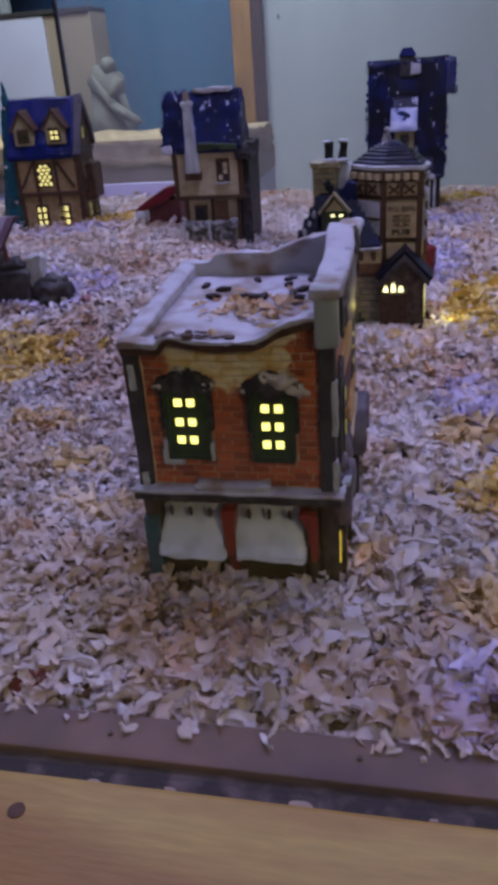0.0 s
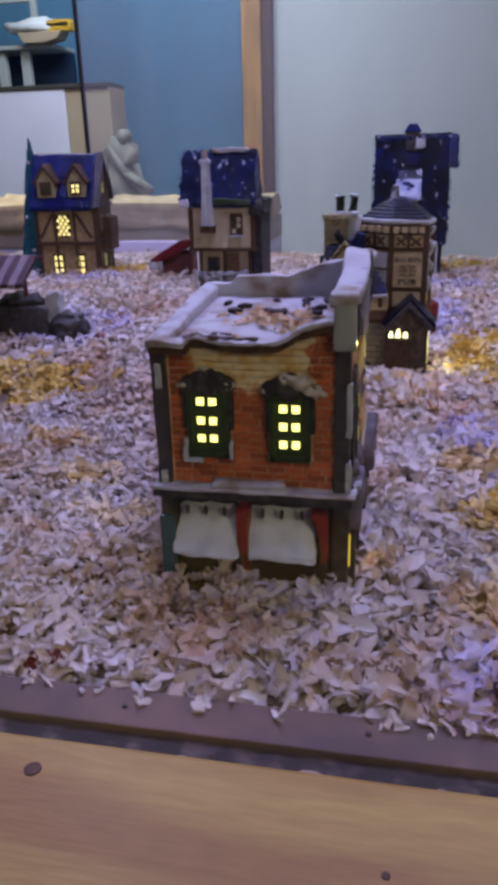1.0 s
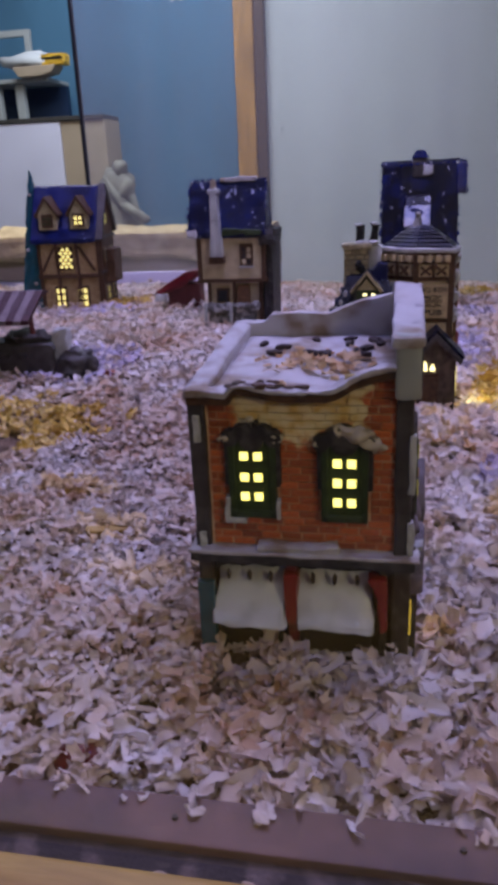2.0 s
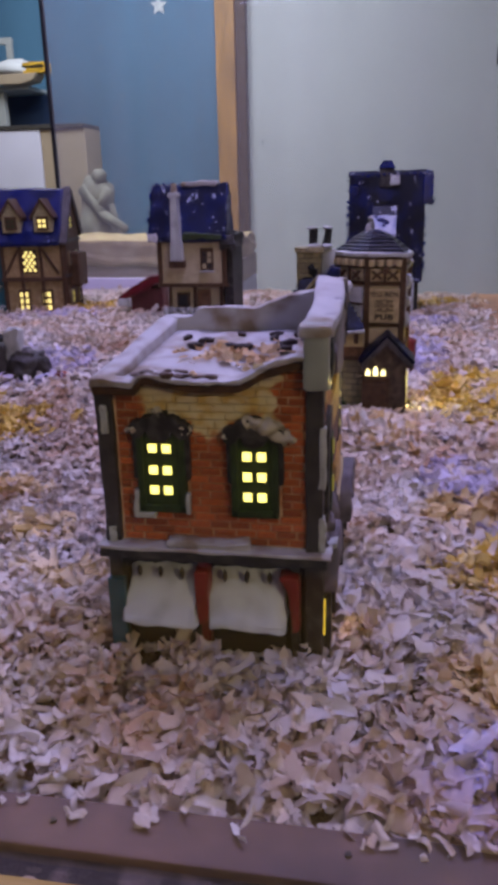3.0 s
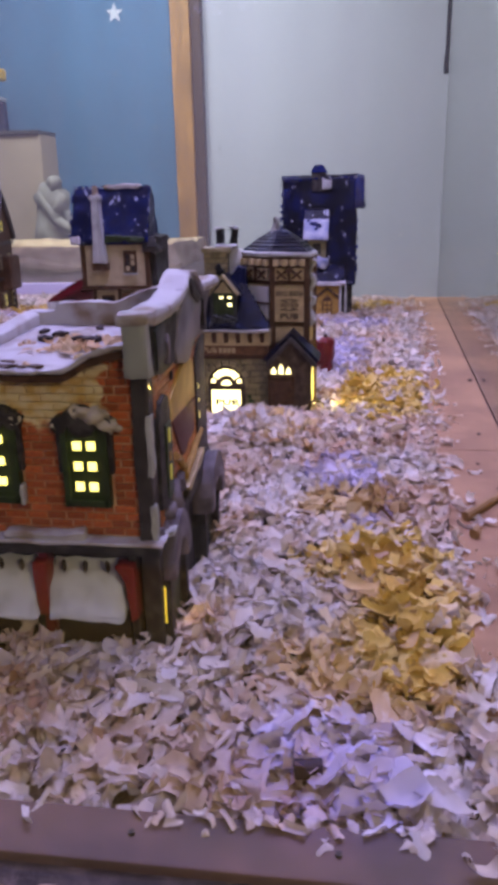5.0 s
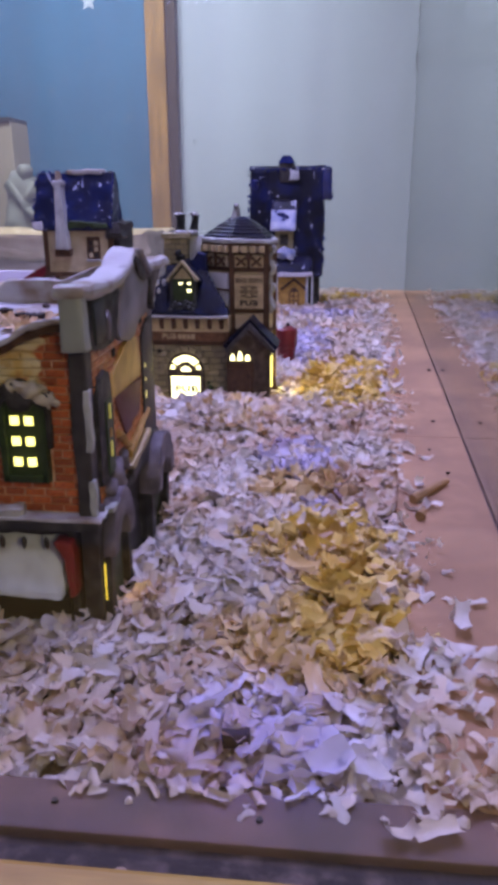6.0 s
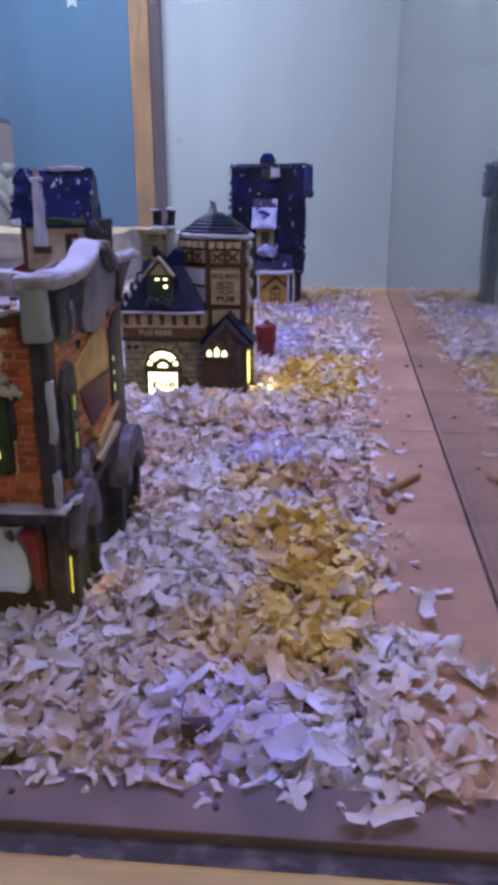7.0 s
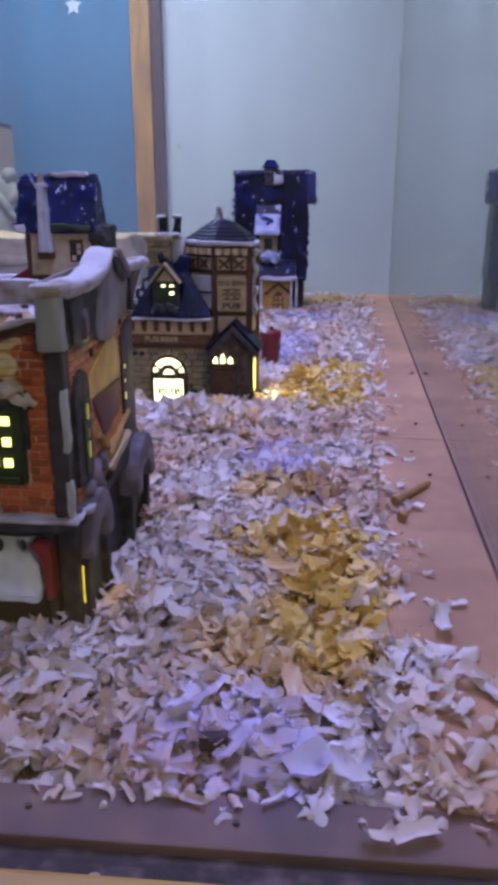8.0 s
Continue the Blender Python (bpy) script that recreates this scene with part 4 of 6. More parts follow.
# dormer
DX = 0.0690
dormer = part("dormer", outline([(DX - 0.0185, 0.146), (DX - 0.0185, 0.186), (DX, 0.207), (DX + 0.0185, 0.186), (DX + 0.0185, 0.146)], "y", -0.002, 0.045), M_GREYGREEN, pub, "small dark grey-green dormer", bevel=0.0008, cuts=1, wob=0.0006)
for s in (-1, 1):
    part("bargeboard", outline([(DX, 0.2165), (DX, 0.2105), (DX + s * 0.0205, 0.1855), (DX + s * 0.0230, 0.1890)], "y", -0.008, 0.004), M_STONE, dormer, "grey-beige bargeboard", bevel=0.0008, cuts=2, wob=0.0008)
    part("dormer_slope", outline([(DX, 0.2155), (DX, 0.208), (DX + s * 0.0225, 0.182), (DX + s * 0.0240, 0.186)], "y", 0.004, 0.045), M_SLATE, dormer, bevel=0.0006)
part("gable_shade", outline([(DX - 0.0140, 0.1895), (DX, 0.2060), (DX + 0.0140, 0.1895)], "y", -0.0030, 0.0), M_STONE, dormer, "stone gable of the dormer")
part("dormer_window", boxes((DX - 0.0140, -0.0035, 0.160, DX + 0.0150, 0.000, 0.190)), M_GREEN, dormer, "dark green dormer window", bevel=0.0006)
for x, z, h in ((DX - 0.0025, 0.1824, 0.0028), (DX + 0.0092, 0.1824, 0.0028), (DX + 0.0092, 0.1715, 0.0045)):
    part("pane", boxes((x - 0.0027, -0.0045, z, x + 0.0027, -0.003, z + h)), M_PANEWHITE, dormer, bevel=0.0005)
for x in (DX - 0.0105, DX + 0.0030, DX + 0.0138):
    part("sash_bar", boxes((x, -0.0048, 0.160, x + 0.0012, -0.003, 0.190)), M_GREEN, dormer)
bm = bmesh.new()
for k in range(12):
    blob(bm, (DX - 0.017 + 0.003 * k, -0.007 + 0.002 * (k % 2), 0.148 + 0.012 * ((k * 7) % 5) / 5), 0.0042, (1, 0.8, 0.9), 1)
part("window_ivy", bm, M_GREYGREEN, dormer, "grey-green ivy below the dormer", wob=0.002)
# chimney with two pots
CX = 0.0335
chimney = part("chimney", boxes((CX, 0.047, 0.13, CX + 0.036, 0.078, 0.243)), M_MORTARGREY, pub, "stone chimney stack", bevel=0.001)
part("chimney_cap", boxes((CX - 0.003, 0.043, 0.2415, CX + 0.040, 0.082, 0.249)), M_STONE, chimney, bevel=0.0015, cuts=3, wob=0.0012)
part("flue_block", boxes((CX + 0.036, 0.052, 0.18, CX + 0.055, 0.078, 0.246)), M_SNOWGREY, chimney, "snow-covered second flue", bevel=0.003, cuts=3, wob=0.002, smooth=True)
for x, top, lean in ((0.0570, 0.2745, -0.001), (0.0748, 0.2750, 0.003)):
    part("chimney_pot", pipe((x, 0.062, 0.247), (x + lean, 0.062, top), 0.0058, 0.0050, 8), M_SEAL, chimney, "dark chimney pot with snow", cuts=3, wob=0.0026, wave=220)
    part("pot_rim", pipe((x + lean - 0.001, 0.062, top - 0.004), (x + lean + 0.001, 0.062, top + 0.001), 0.0074, 0.0062, 6), M_SEAL, chimney, cuts=2, wob=0.0024, wave=200)
    part("pot_snow", ball((x + lean - 0.001, 0.058, top + 0.0012), 0.0062, (1.2, 1, 0.35)), M_SNOWGREY, chimney, wob=0.0018)
    part("foot_snow", ball((x + 0.002, 0.052, 0.250), 0.0085, (1.2, 0.8, 0.4)), M_SNOWGREY, chimney, wob=0.002)
lay(chimney, CX, CX + 0.036, 0.19, 0.2415, 0.012, 0.0073, 0.003, lambda z: [], lambda u, z: BLOCK, lambda u, z: pose(u, 0.045, z), "stone_block")
for x, z, r in ((CX + 0.022, 0.222, 0.005), (CX + 0.025, 0.214, 0.006), (CX + 0.030, 0.207, 0.005)):
    part("ivy_sprig", ball((x, 0.043, z), r, (1.2, 0.5, 1.2), 1), M_SEAL, chimney, "dark ivy sprig", wob=0.004)
link = part("link_roof", outline([(0.074, 0.180), (0.073, 0.206), (0.084, 0.224), (0.096, 0.222), (0.098, 0.180)], "y", 0.034, 0.07), M_COTROOF, pub, "steep blue roof between chimney and tower", bevel=0.002, cuts=2, wob=0.0015)
# arched window and pub window
AX = 0.0695
arch = [(AX + 0.0268 * math.cos(a), 0.059 + 0.0265 * math.sin(a)) for a in [math.pi * k / 12 for k in range(13)]]
win = part("arched_window", outline([(AX + 0.0268, 0.008), *arch, (AX - 0.0268, 0.008)], "y", -0.001, 0.006), M_PORCH, pub, "arched timber window with glowing fanlight", bevel=0.0008)
for k in range(9):
    a = math.pi * (k + 0.5) / 9
    o = part("voussoir", boxes((-0.0045, -0.0035, 0.0, 0.0045, 0.004, 0.0085)), M_STONE, win, bevel=0.0008)
    o.matrix_local = pose(AX + 0.0272 * math.cos(a), 0.0, 0.059 + 0.0268 * math.sin(a), 0, 90 - math.degrees(a), 0)


def petal(r0, r1, a0, a1, z=0.0585):
    pts = [(AX + r * math.cos(radians(a)), z + 0.98 * r * math.sin(radians(a))) for r, aa in ((r1, (a0, (3 * a0 + a1) / 4, (a0 + a1) / 2, (a0 + 3 * a1) / 4, a1)), (r0, (a1, (a0 + a1) / 2, a0))) for a in aa]
    return part("fanlight_pane", outline(pts, "y", -0.0022, 0.0), M_PANEWHITE, win, "glowing fanlight pane")


for a0, a1 in ((34, 70), (74, 106), (110, 146)):
    petal(0.0140, 0.0232, a0, a1)
for a0, a1 in ((7, 24), (156, 173)):
    petal(0.0165, 0.0225, a0, a1)
petal(0.0, 0.0078, 4, 176, 0.0575)
sign_pane = part("sign_pane", boxes((AX - 0.0220, -0.0022, 0.012, AX + 0.0205, 0.0, 0.0500)), M_PANEWHITE, win, "bright lit pane with black lettering", bevel=0.0006)
writing("lettering", "PUB", 0.0125, (AX + 0.0006, -0.0032, 0.0318), M_INK, win, squeeze=1.45, bold=0.0004)
bm = bmesh.new()
for k in range(5):
    blob(bm, (0.104 + 0.002 * (k % 2), -0.006, 0.010 + 0.008 * k), 0.0075 - 0.0011 * k, (1, 0.9, 1.1), 1)
part("shrub", bm, M_GREEN, pub, "small dark green shrub", wob=0.002)
# timbered tower, six uneven sides
corner = [(0.090, 0.060), (0.136, 0.022), (0.185, 0.020), (0.193, 0.055), (0.184, 0.115), (0.100, 0.115)]
TX, TY = 0.1425, 0.065


def ring_at(f, z):
    return [(TX + f * (x - TX), TY + f * (y - TY), z) for x, y in corner]


def tower_shell(levels):
    """A six-sided shell through rings of the tower's plan: pairs of its share of the plan and its height."""
    bm = bmesh.new()
    rings = [[bm.verts.new(p) for p in ring_at(f, z)] for f, z in levels]
    bm.faces.new(rings[0][::-1])
    bm.faces.new(rings[-1])
    for a, b in zip(rings, rings[1:]):
        for i in range(6):
            bm.faces.new((a[i], a[(i + 1) % 6], b[(i + 1) % 6], b[i]))
    return bm


part("tower_body", tower_shell([(1, 0.0), (1, 0.237)]), M_CREAM, pub, "cream and timber tower", bevel=0.0006)
for x, y in corner:
    part("corner_timber", boxes((x - 0.0042, y - 0.0042, 0.0, x + 0.0042, y + 0.0042, 0.236)), M_TIMBER, pub, bevel=0.001, cuts=2, wob=0.0006)
for z, h in ((0.110, 0.006), (0.140, 0.005), (0.198, 0.0055), (0.2215, 0.004), (0.233, 0.004)):
    part("ring_beam", tower_shell([(1.045, z), (1.045, z + h)]), M_TIMBER, pub, "brown timber ring beam", bevel=0.0006)


def facet(k, t, out, z):
    (x0, y0), (x1, y1) = corner[k], corner[k + 1]
    l = math.hypot(x1 - x0, y1 - y0)
    return pose(x0 + (x1 - x0) * t + (y1 - y0) / l * out, y0 + (y1 - y0) * t - (x1 - x0) / l * out, z, 0, 0, math.degrees(math.atan2(y1 - y0, x1 - x0)))


def on_facet(name, k, t, z, w, h, mat, label="", out=0.002, d=0.004, tilt=0):
    o = part(name, boxes((-w / 2, -d / 2, -h / 2, w / 2, d / 2, h / 2)), mat, pub, label, bevel=0.0007)
    o.matrix_local = facet(k, t, out, z) @ pose(0, 0, 0, 0, tilt, 0)
    return o


for k in (0, 1):
    for t in (0.28, 0.72):
        on_facet("carved_panel", k, t, 0.2125, 0.021, 0.016, M_CREAM if k == 0 else M_SIGN, "cream panel with a dark cross")
        for tilt in (-40, 40):
            on_facet("cross_bar", k, t, 0.2125, 0.018, 0.0034, M_TIMBER, out=0.0045, tilt=tilt)
    on_facet("mid_timber", k, 0.5, 0.2125, 0.004, 0.018, M_TIMBER, out=0.004)
    for t in (0.12, 0.38, 0.62, 0.88):
        on_facet("bracket", k, t, 0.2290, 0.0075, 0.009, M_SIGN, "cream dentil", out=0.005, d=0.008)
on_facet("boss", 1, 0.52, 0.219, 0.008, 0.007, M_TIMBER, out=0.007, d=0.006)
on_facet("plaster_panel", 0, 0.5, 0.172, 0.046, 0.046, M_SHEET, "white plaster panel")
on_facet("panel_beam", 0, 0.5, 0.172, 0.048, 0.0032, M_TIMBER, out=0.0035)
on_facet("foot_panel", 1, 0.5, 0.1275, 0.040, 0.020, M_SIGN, "plain tan panel")
sign = on_facet("sign_board", 1, 0.5, 0.1705, 0.0415, 0.0475, M_SIGN, "cream sign board with dark lettering", out=0.0025)
writing("lettering", "BIG BEN", 0.0096, (0, -0.0024, 0.0155), M_INK, sign, bold=0.00015)
writing("lettering", "PUB", 0.0102, (0, -0.0024, -0.0160), M_INK, sign, squeeze=1.35, bold=0.0003)
for w, z in ((0.007, 0.0075), (0.0135, 0.0014), (0.0135, -0.0014), (0.007, -0.0075)):
    part("emblem_bar", boxes((-w, -0.0026, z - 0.0006, w, -0.0016, z + 0.0006)), M_INK, sign)
for sx in (-1, 1):
    for sz in (-1, 1):
        part("emblem_ray", outline([(sx * 0.003, sz * 0.0032), (sx * 0.0125, sz * 0.0062), (sx * 0.0115, sz * 0.0078), (sx * 0.002, sz * 0.0046)], "y", -0.0026, -0.0016), M_INK, sign)
roof_levels = [(1.09, 0.2405), (0.86, 0.2500), (0.60, 0.2595), (0.36, 0.2665), (0.15, 0.2715)]
roof = part("tower_roof", tower_shell(roof_levels), M_SLATE, pub, "blue-black tiled tower roof")
for k in range(8):
    f = k / 8 * (len(roof_levels) - 1)
    i = int(f)
    a = roof_levels[i][0] + (f - i) * (roof_levels[i + 1][0] - roof_levels[i][0])
    z = roof_levels[i][1] + (f - i) * (roof_levels[i + 1][1] - roof_levels[i][1])
    part("tile_course", tower_shell([(a + 0.012, z - 0.0005), (a + 0.014, z + 0.0012), (a - 0.055, z + 0.0030)]), M_SLATESNOW, roof, cuts=2, wob=0.0008)
part("eave_snow", tower_shell([(1.08, 0.2365), (1.12, 0.2375), (1.11, 0.2425), (1.04, 0.2435)]), M_SNOWGREY, pub, "snow along the tower eaves", bevel=0.0008, cuts=3, wob=0.0018, smooth=True)
part("finial", pipe((TX - 0.005, TY, 0.269), (TX - 0.005, TY, 0.284), 0.0075, 0.0038, 8), M_HEDGE, roof, "worn grey stone finial", cuts=2, wob=0.0016)
part("finial_knob", ball((TX - 0.005, TY, 0.286), 0.0046), M_HEDGE, roof, wob=0.001)
bm = bmesh.new()
drip_rng = random.Random(3)
for k in range(24):
    z = 0.143 + 0.0038 * k
    blob(bm, (0.191 + 0.004 * math.sin(k * 0.9), 0.030 + 0.006 * drip_rng.random(), z), 0.0036 * drip_rng.uniform(0.6, 1.3), (1.0, 0.8, 1.5), 1)
part("snow_drips", bm, M_SNOWGREY, pub, "dripping snow down the tower corner", wob=0.0025)
# porch
porch = part("porch", outline([(0.134, 0.0), (0.134, 0.092), (0.166, 0.127), (0.194, 0.096), (0.194, 0.0)], "y", -0.022, 0.024), M_PORCH, pub, "gabled dark timber porch", cuts=3, wob=0.001)
for s in (-1, 1):
    part("porch_slope", outline([(0.1665, 0.139), (0.1665, 0.132), (0.1665 + s * 0.034, 0.096), (0.1665 + s * 0.039, 0.100)], "y", -0.030, 0.024), M_SLATE, porch, "dark blue porch roof", bevel=0.0012, cuts=1, wob=0.0008)
    part("porch_rafter", outline([(0.1665, 0.134), (0.1665, 0.125), (0.1665 + s * 0.033, 0.090), (0.1665 + s * 0.036, 0.096)], "y", -0.033, -0.022), M_GREYCLAY, porch, "grey weathered bargeboard", bevel=0.0008, cuts=1, wob=0.0008)
part("porch_door", boxes((0.137, -0.0245, 0.006, 0.167, -0.020, 0.070)), M_TIMBER, porch, "dark wooden door", bevel=0.001)
part("door_frame", boxes((0.133, -0.0255, 0.0, 0.1375, -0.020, 0.078), (0.1665, -0.0255, 0.0, 0.171, -0.020, 0.078), (0.133, -0.0255, 0.071, 0.171, -0.020, 0.0765)), M_TIMBER, porch, bevel=0.0008)
for dx, h in ((-0.0105, 0.0095), (0.0, 0.0140), (0.0105, 0.0095)):
    x = 0.1515 + dx
    part("fanlight_pane", outline([(x - 0.0036, 0.0795), (x - 0.0030, 0.0795 + h * 0.6), (x, 0.0795 + h), (x + 0.0030, 0.0795 + h * 0.6), (x + 0.0036, 0.0795)], "y", -0.0238, -0.021), M_PANEWHITE, porch, "glowing small fanlight")
part("side_opening", boxes((0.1935, -0.014, 0.040, 0.1955, 0.004, 0.084)), M_PANEBAR, pub, "yellow lit side opening")


def on_pub(u, z):
    return pose(u, 0.0024, z)


lay(wing_wall, 0.013, 0.134, 0.006, 0.096, 0.017, 0.0088, 0.0035, lambda z: [(AX - 0.0265, AX + 0.0265)] if z < 0.084 else [], lambda u, z: BLOCK, on_pub, "stone_block")

# pillar box
box_post = thing("pillar_box", pose(0.060, 1.43, -0.004), "dark red toy pillar box with a domed cap", "pillar box")
part("base", pipe((0, 0, -0.004), (0, 0, 0.010), 0.0165, 0.0150, 16), M_DARK, box_post, "dark base")
part("body", pipe((0, 0, 0.010), (0, 0, 0.046), 0.0150, 0.0175, 16), M_RED, box_post, bevel=0.001, cuts=2, wob=0.0012)
part("collar", pipe((0, 0, 0.034), (0, 0, 0.064), 0.0190, 0.0195, 16), M_RED, box_post, bevel=0.0015, cuts=2, wob=0.0016)
part("cap", ball((0, 0, 0.064), 0.0195, (1, 1, 0.35)), M_RED, box_post, wob=0.0008)
part("cap_snow", ball((-0.010, -0.006, 0.068), 0.006, (1.2, 1, 0.5)), M_SNOWGREY, box_post, wob=0.001)
part("knob", ball((0.002, 0, 0.072), 0.0036, (1, 1, 1.3)), M_DARK, box_post)

# ---- dark blue tower house ----
def ragged_edge(name, parent, lines, r):
    """Broken lumps of snow and paint along the edges of a roof."""
    edge_rng = random.Random(len(lines))
    for mat in (M_NAVY, M_SNOWGREY):
        bm = bmesh.new()
        for p, q in lines:
            p, q = Vector(p), Vector(q)
            n = int((q - p).length / (r * (0.9 if mat == M_NAVY else 1.6)))
            for k in range(n):
                if edge_rng.random() < (0.55 if mat == M_NAVY else 0.10):
                    c = p.lerp(q, (k + edge_rng.random()) / n) + Vector((edge_rng.uniform(-0.3, 0.3), -0.25, edge_rng.uniform(-0.3, 0.3))) * r
                    blob(bm, c, r * edge_rng.uniform(0.35, 0.75), (edge_rng.uniform(0.7, 1.3), 0.8, edge_rng.uniform(0.6, 1.6)), 1)
        part(name if mat == M_SNOWGREY else "ragged_edge", bm, mat, parent, wob=r * 0.2)



tower = thing("toy_tower_house", pose(-0.075, 2.06, -0.012), "tall ceramic toy house with steep dark blue roof and snow", "toy house")
part("body", boxes((0.010, 0.05, 0.0, 0.180, 0.19, 0.25)), M_DARK, tower, "dark body")
main = part("main_roof", outline([(0.018, 0.10), (0.022, 0.108), (0.058, 0.358), (0.075, 0.364), (0.11, 0.355), (0.19, 0.10)], "x", 0.0, 0.188), M_NAVYSNOW, tower, "steep dark blue roof with flaked snow", bevel=0.004, cuts=3, wob=0.004)
part("side_roof", boxes((0.0, 0.05, 0.2, 0.02, 0.12, 0.34)), M_NAVY, tower, bevel=0.006, cuts=3, wob=0.004)
part("gable_end", outline([(0.046, 0.288), (0.054, 0.362), (0.074, 0.368), (0.10, 0.355), (0.12, 0.288)], "x", 0.182, 0.206), M_NAVY, tower, "overhanging gable end", bevel=0.002, cuts=1, wob=0.003)
part("ridge_snow", outline([(0.06, 0.360), (0.075, 0.370), (0.09, 0.360)], "x", -0.004, 0.19), M_NAVYSNOW, tower, cuts=3, wob=0.003)
ragged_edge("eave_snow", tower, [((-0.004, 0.052, 0.36), (0.19, 0.052, 0.362)), ((-0.003, 0.050, 0.35), (-0.003, 0.024, 0.12)), ((0.190, 0.044, 0.285), (0.190, 0.022, 0.12)), ((0.206, 0.044, 0.36), (0.207, 0.040, 0.29))], 0.0055)
cup = part("cupola", boxes((0.074, 0.050, 0.33, 0.110, 0.085, 0.378)), M_DARK, tower, "dark cupola on the ridge", bevel=0.002, cuts=1, wob=0.001)
part("cupola_roof", outline([(0.070, 0.375), (0.082, 0.394), (0.102, 0.394), (0.114, 0.375)], "y", 0.046, 0.089), M_NAVY, cup, bevel=0.002, cuts=1, wob=0.001)
part("cupola_snow", boxes((0.100, 0.044, 0.335, 0.124, 0.058, 0.358)), M_SNOWGREY, cup, bevel=0.003, cuts=2, wob=0.003)
dm = part("dormer", boxes((0.066, 0.012, 0.165, 0.112, 0.06, 0.222)), M_STONE, tower, "grey dormer", bevel=0.001)
part("dormer_roof", outline([(0.004, 0.214), (0.006, 0.222), (0.036, 0.286), (0.06, 0.29), (0.06, 0.214)], "x", 0.058, 0.120), M_NAVYSNOW, dm, "blue dormer roof", bevel=0.003, cuts=2, wob=0.002)
part("dormer_snow", outline([(-0.006, 0.214), (-0.006, 0.222), (0.018, 0.264), (0.030, 0.262), (0.012, 0.214)], "x", 0.056, 0.119), M_SNOWBLUE, dm, "sheet of snow on the dormer roof", bevel=0.002, cuts=4, wob=0.002, smooth=True)
for x, z, r in ((0.082, 0.250, 0.010), (0.094, 0.246, 0.008), (0.088, 0.238, 0.006), (0.070, 0.258, 0.006)):
    part("bare_patch", ball((x, 0.0035 + 0.57 * (z - 0.235), z), r, (1.2, 0.45, 0.9)), M_INNROOF, dm, wob=0.003)
part("dormer_window", boxes((0.079, 0.010, 0.178, 0.100, 0.014, 0.205)), M_DARK, dm, bevel=0.0008)
part("ledge_snow", ball((0.092, 0.008, 0.158), 0.023, (1, 0.6, 0.6), 3), M_SNOWBLUE, tower, "snow heap on a ledge", wob=0.010, smooth=True)
part("lower_roof", outline([(-0.022, 0.104), (-0.02, 0.110), (0.02, 0.152), (0.03, 0.104)], "x", 0.062, 0.162), M_NAVYSNOW, tower, "lower blue roof with snow", bevel=0.002, cuts=2, wob=0.002)
part("lower_snow", boxes((0.064, -0.026, 0.103, 0.164, -0.008, 0.113)), M_SNOW, tower, bevel=0.003, cuts=6, wob=0.004, smooth=True)
entry = part("entry_wall", boxes((0.074, -0.014, 0.0, 0.150, 0.05, 0.105)), M_OCHRE, tower, "ochre entrance wall")
part("entry_window", outline([(0.105, 0.026), (0.105, 0.062), (0.111, 0.073), (0.118, 0.076), (0.125, 0.073), (0.131, 0.062), (0.131, 0.026)], "y", -0.017, -0.010), M_TIMBER, entry, "arched brown window", bevel=0.0008)
for x in (0.108, 0.1195):
    for z in (0.031, 0.043, 0.055):
        part("pane", boxes((x, -0.0182, z, x + 0.0085, -0.0165, z + 0.009)), M_OCHRE, entry, bevel=0.0005)
for s in (-1, 1):
    part("arch_timber", outline([(0.118, 0.100), (0.118, 0.092), (0.118 + s * 0.032, 0.066), (0.118 + s * 0.036, 0.072)], "y", -0.019, -0.013), M_TIMBER, entry, bevel=0.0008)
for x in (0.074, 0.151, 0.164):
    part("porch_post", pipe((x, -0.020, 0.0), (x, -0.020, 0.104), 0.0035, 0.003, 8), M_SNOWGREY, tower, "thin pale post")

# ---- cream timbered house ----
cot = thing("toy_cottage", pose(-0.423, 1.545, 0.030), "cream timbered ceramic toy cottage with blue roof and chimney", "toy house")
part("upper_wall", boxes((0.006, 0.0, 0.115, 0.140, 0.076, 0.198)), M_CREAM, cot, "cream plaster upper storey", bevel=0.001, cuts=3, wob=0.0008)
part("lower_wall", boxes((0.020, 0.010, 0.0, 0.128, 0.10, 0.117)), M_CREAM, cot, "cream plaster lower storey", bevel=0.001)
for x in (0.006, 0.134):
    part("corner_timber", boxes((x - 0.002, -0.003, 0.114, x + 0.007, 0.006, 0.199)), M_TIMBER, cot, bevel=0.001, cuts=2, wob=0.0008)
part("floor_beam", boxes((0.002, -0.004, 0.110, 0.144, 0.105, 0.117)), M_TIMBER, cot, "dark timber floor beam", bevel=0.001, cuts=2, wob=0.0008)
part("eave_beam", boxes((0.002, -0.005, 0.194, 0.146, 0.1, 0.200)), M_TIMBER, cot, bevel=0.001, cuts=2, wob=0.0012)
for x in (0.020, 0.071, 0.124):
    part("lower_timber", boxes((x, 0.006, 0.03, x + 0.007, 0.012, 0.112)), M_TIMBER, cot, bevel=0.001)
part("main_roof", outline([(-0.012, 0.196), (-0.012, 0.204), (0.030, 0.300), (0.042, 0.303), (0.062, 0.270), (0.078, 0.196)], "x", -0.010, 0.142), M_COTROOF, cot, "dark blue roof flecked with snow", bevel=0.003, cuts=3, wob=0.003)
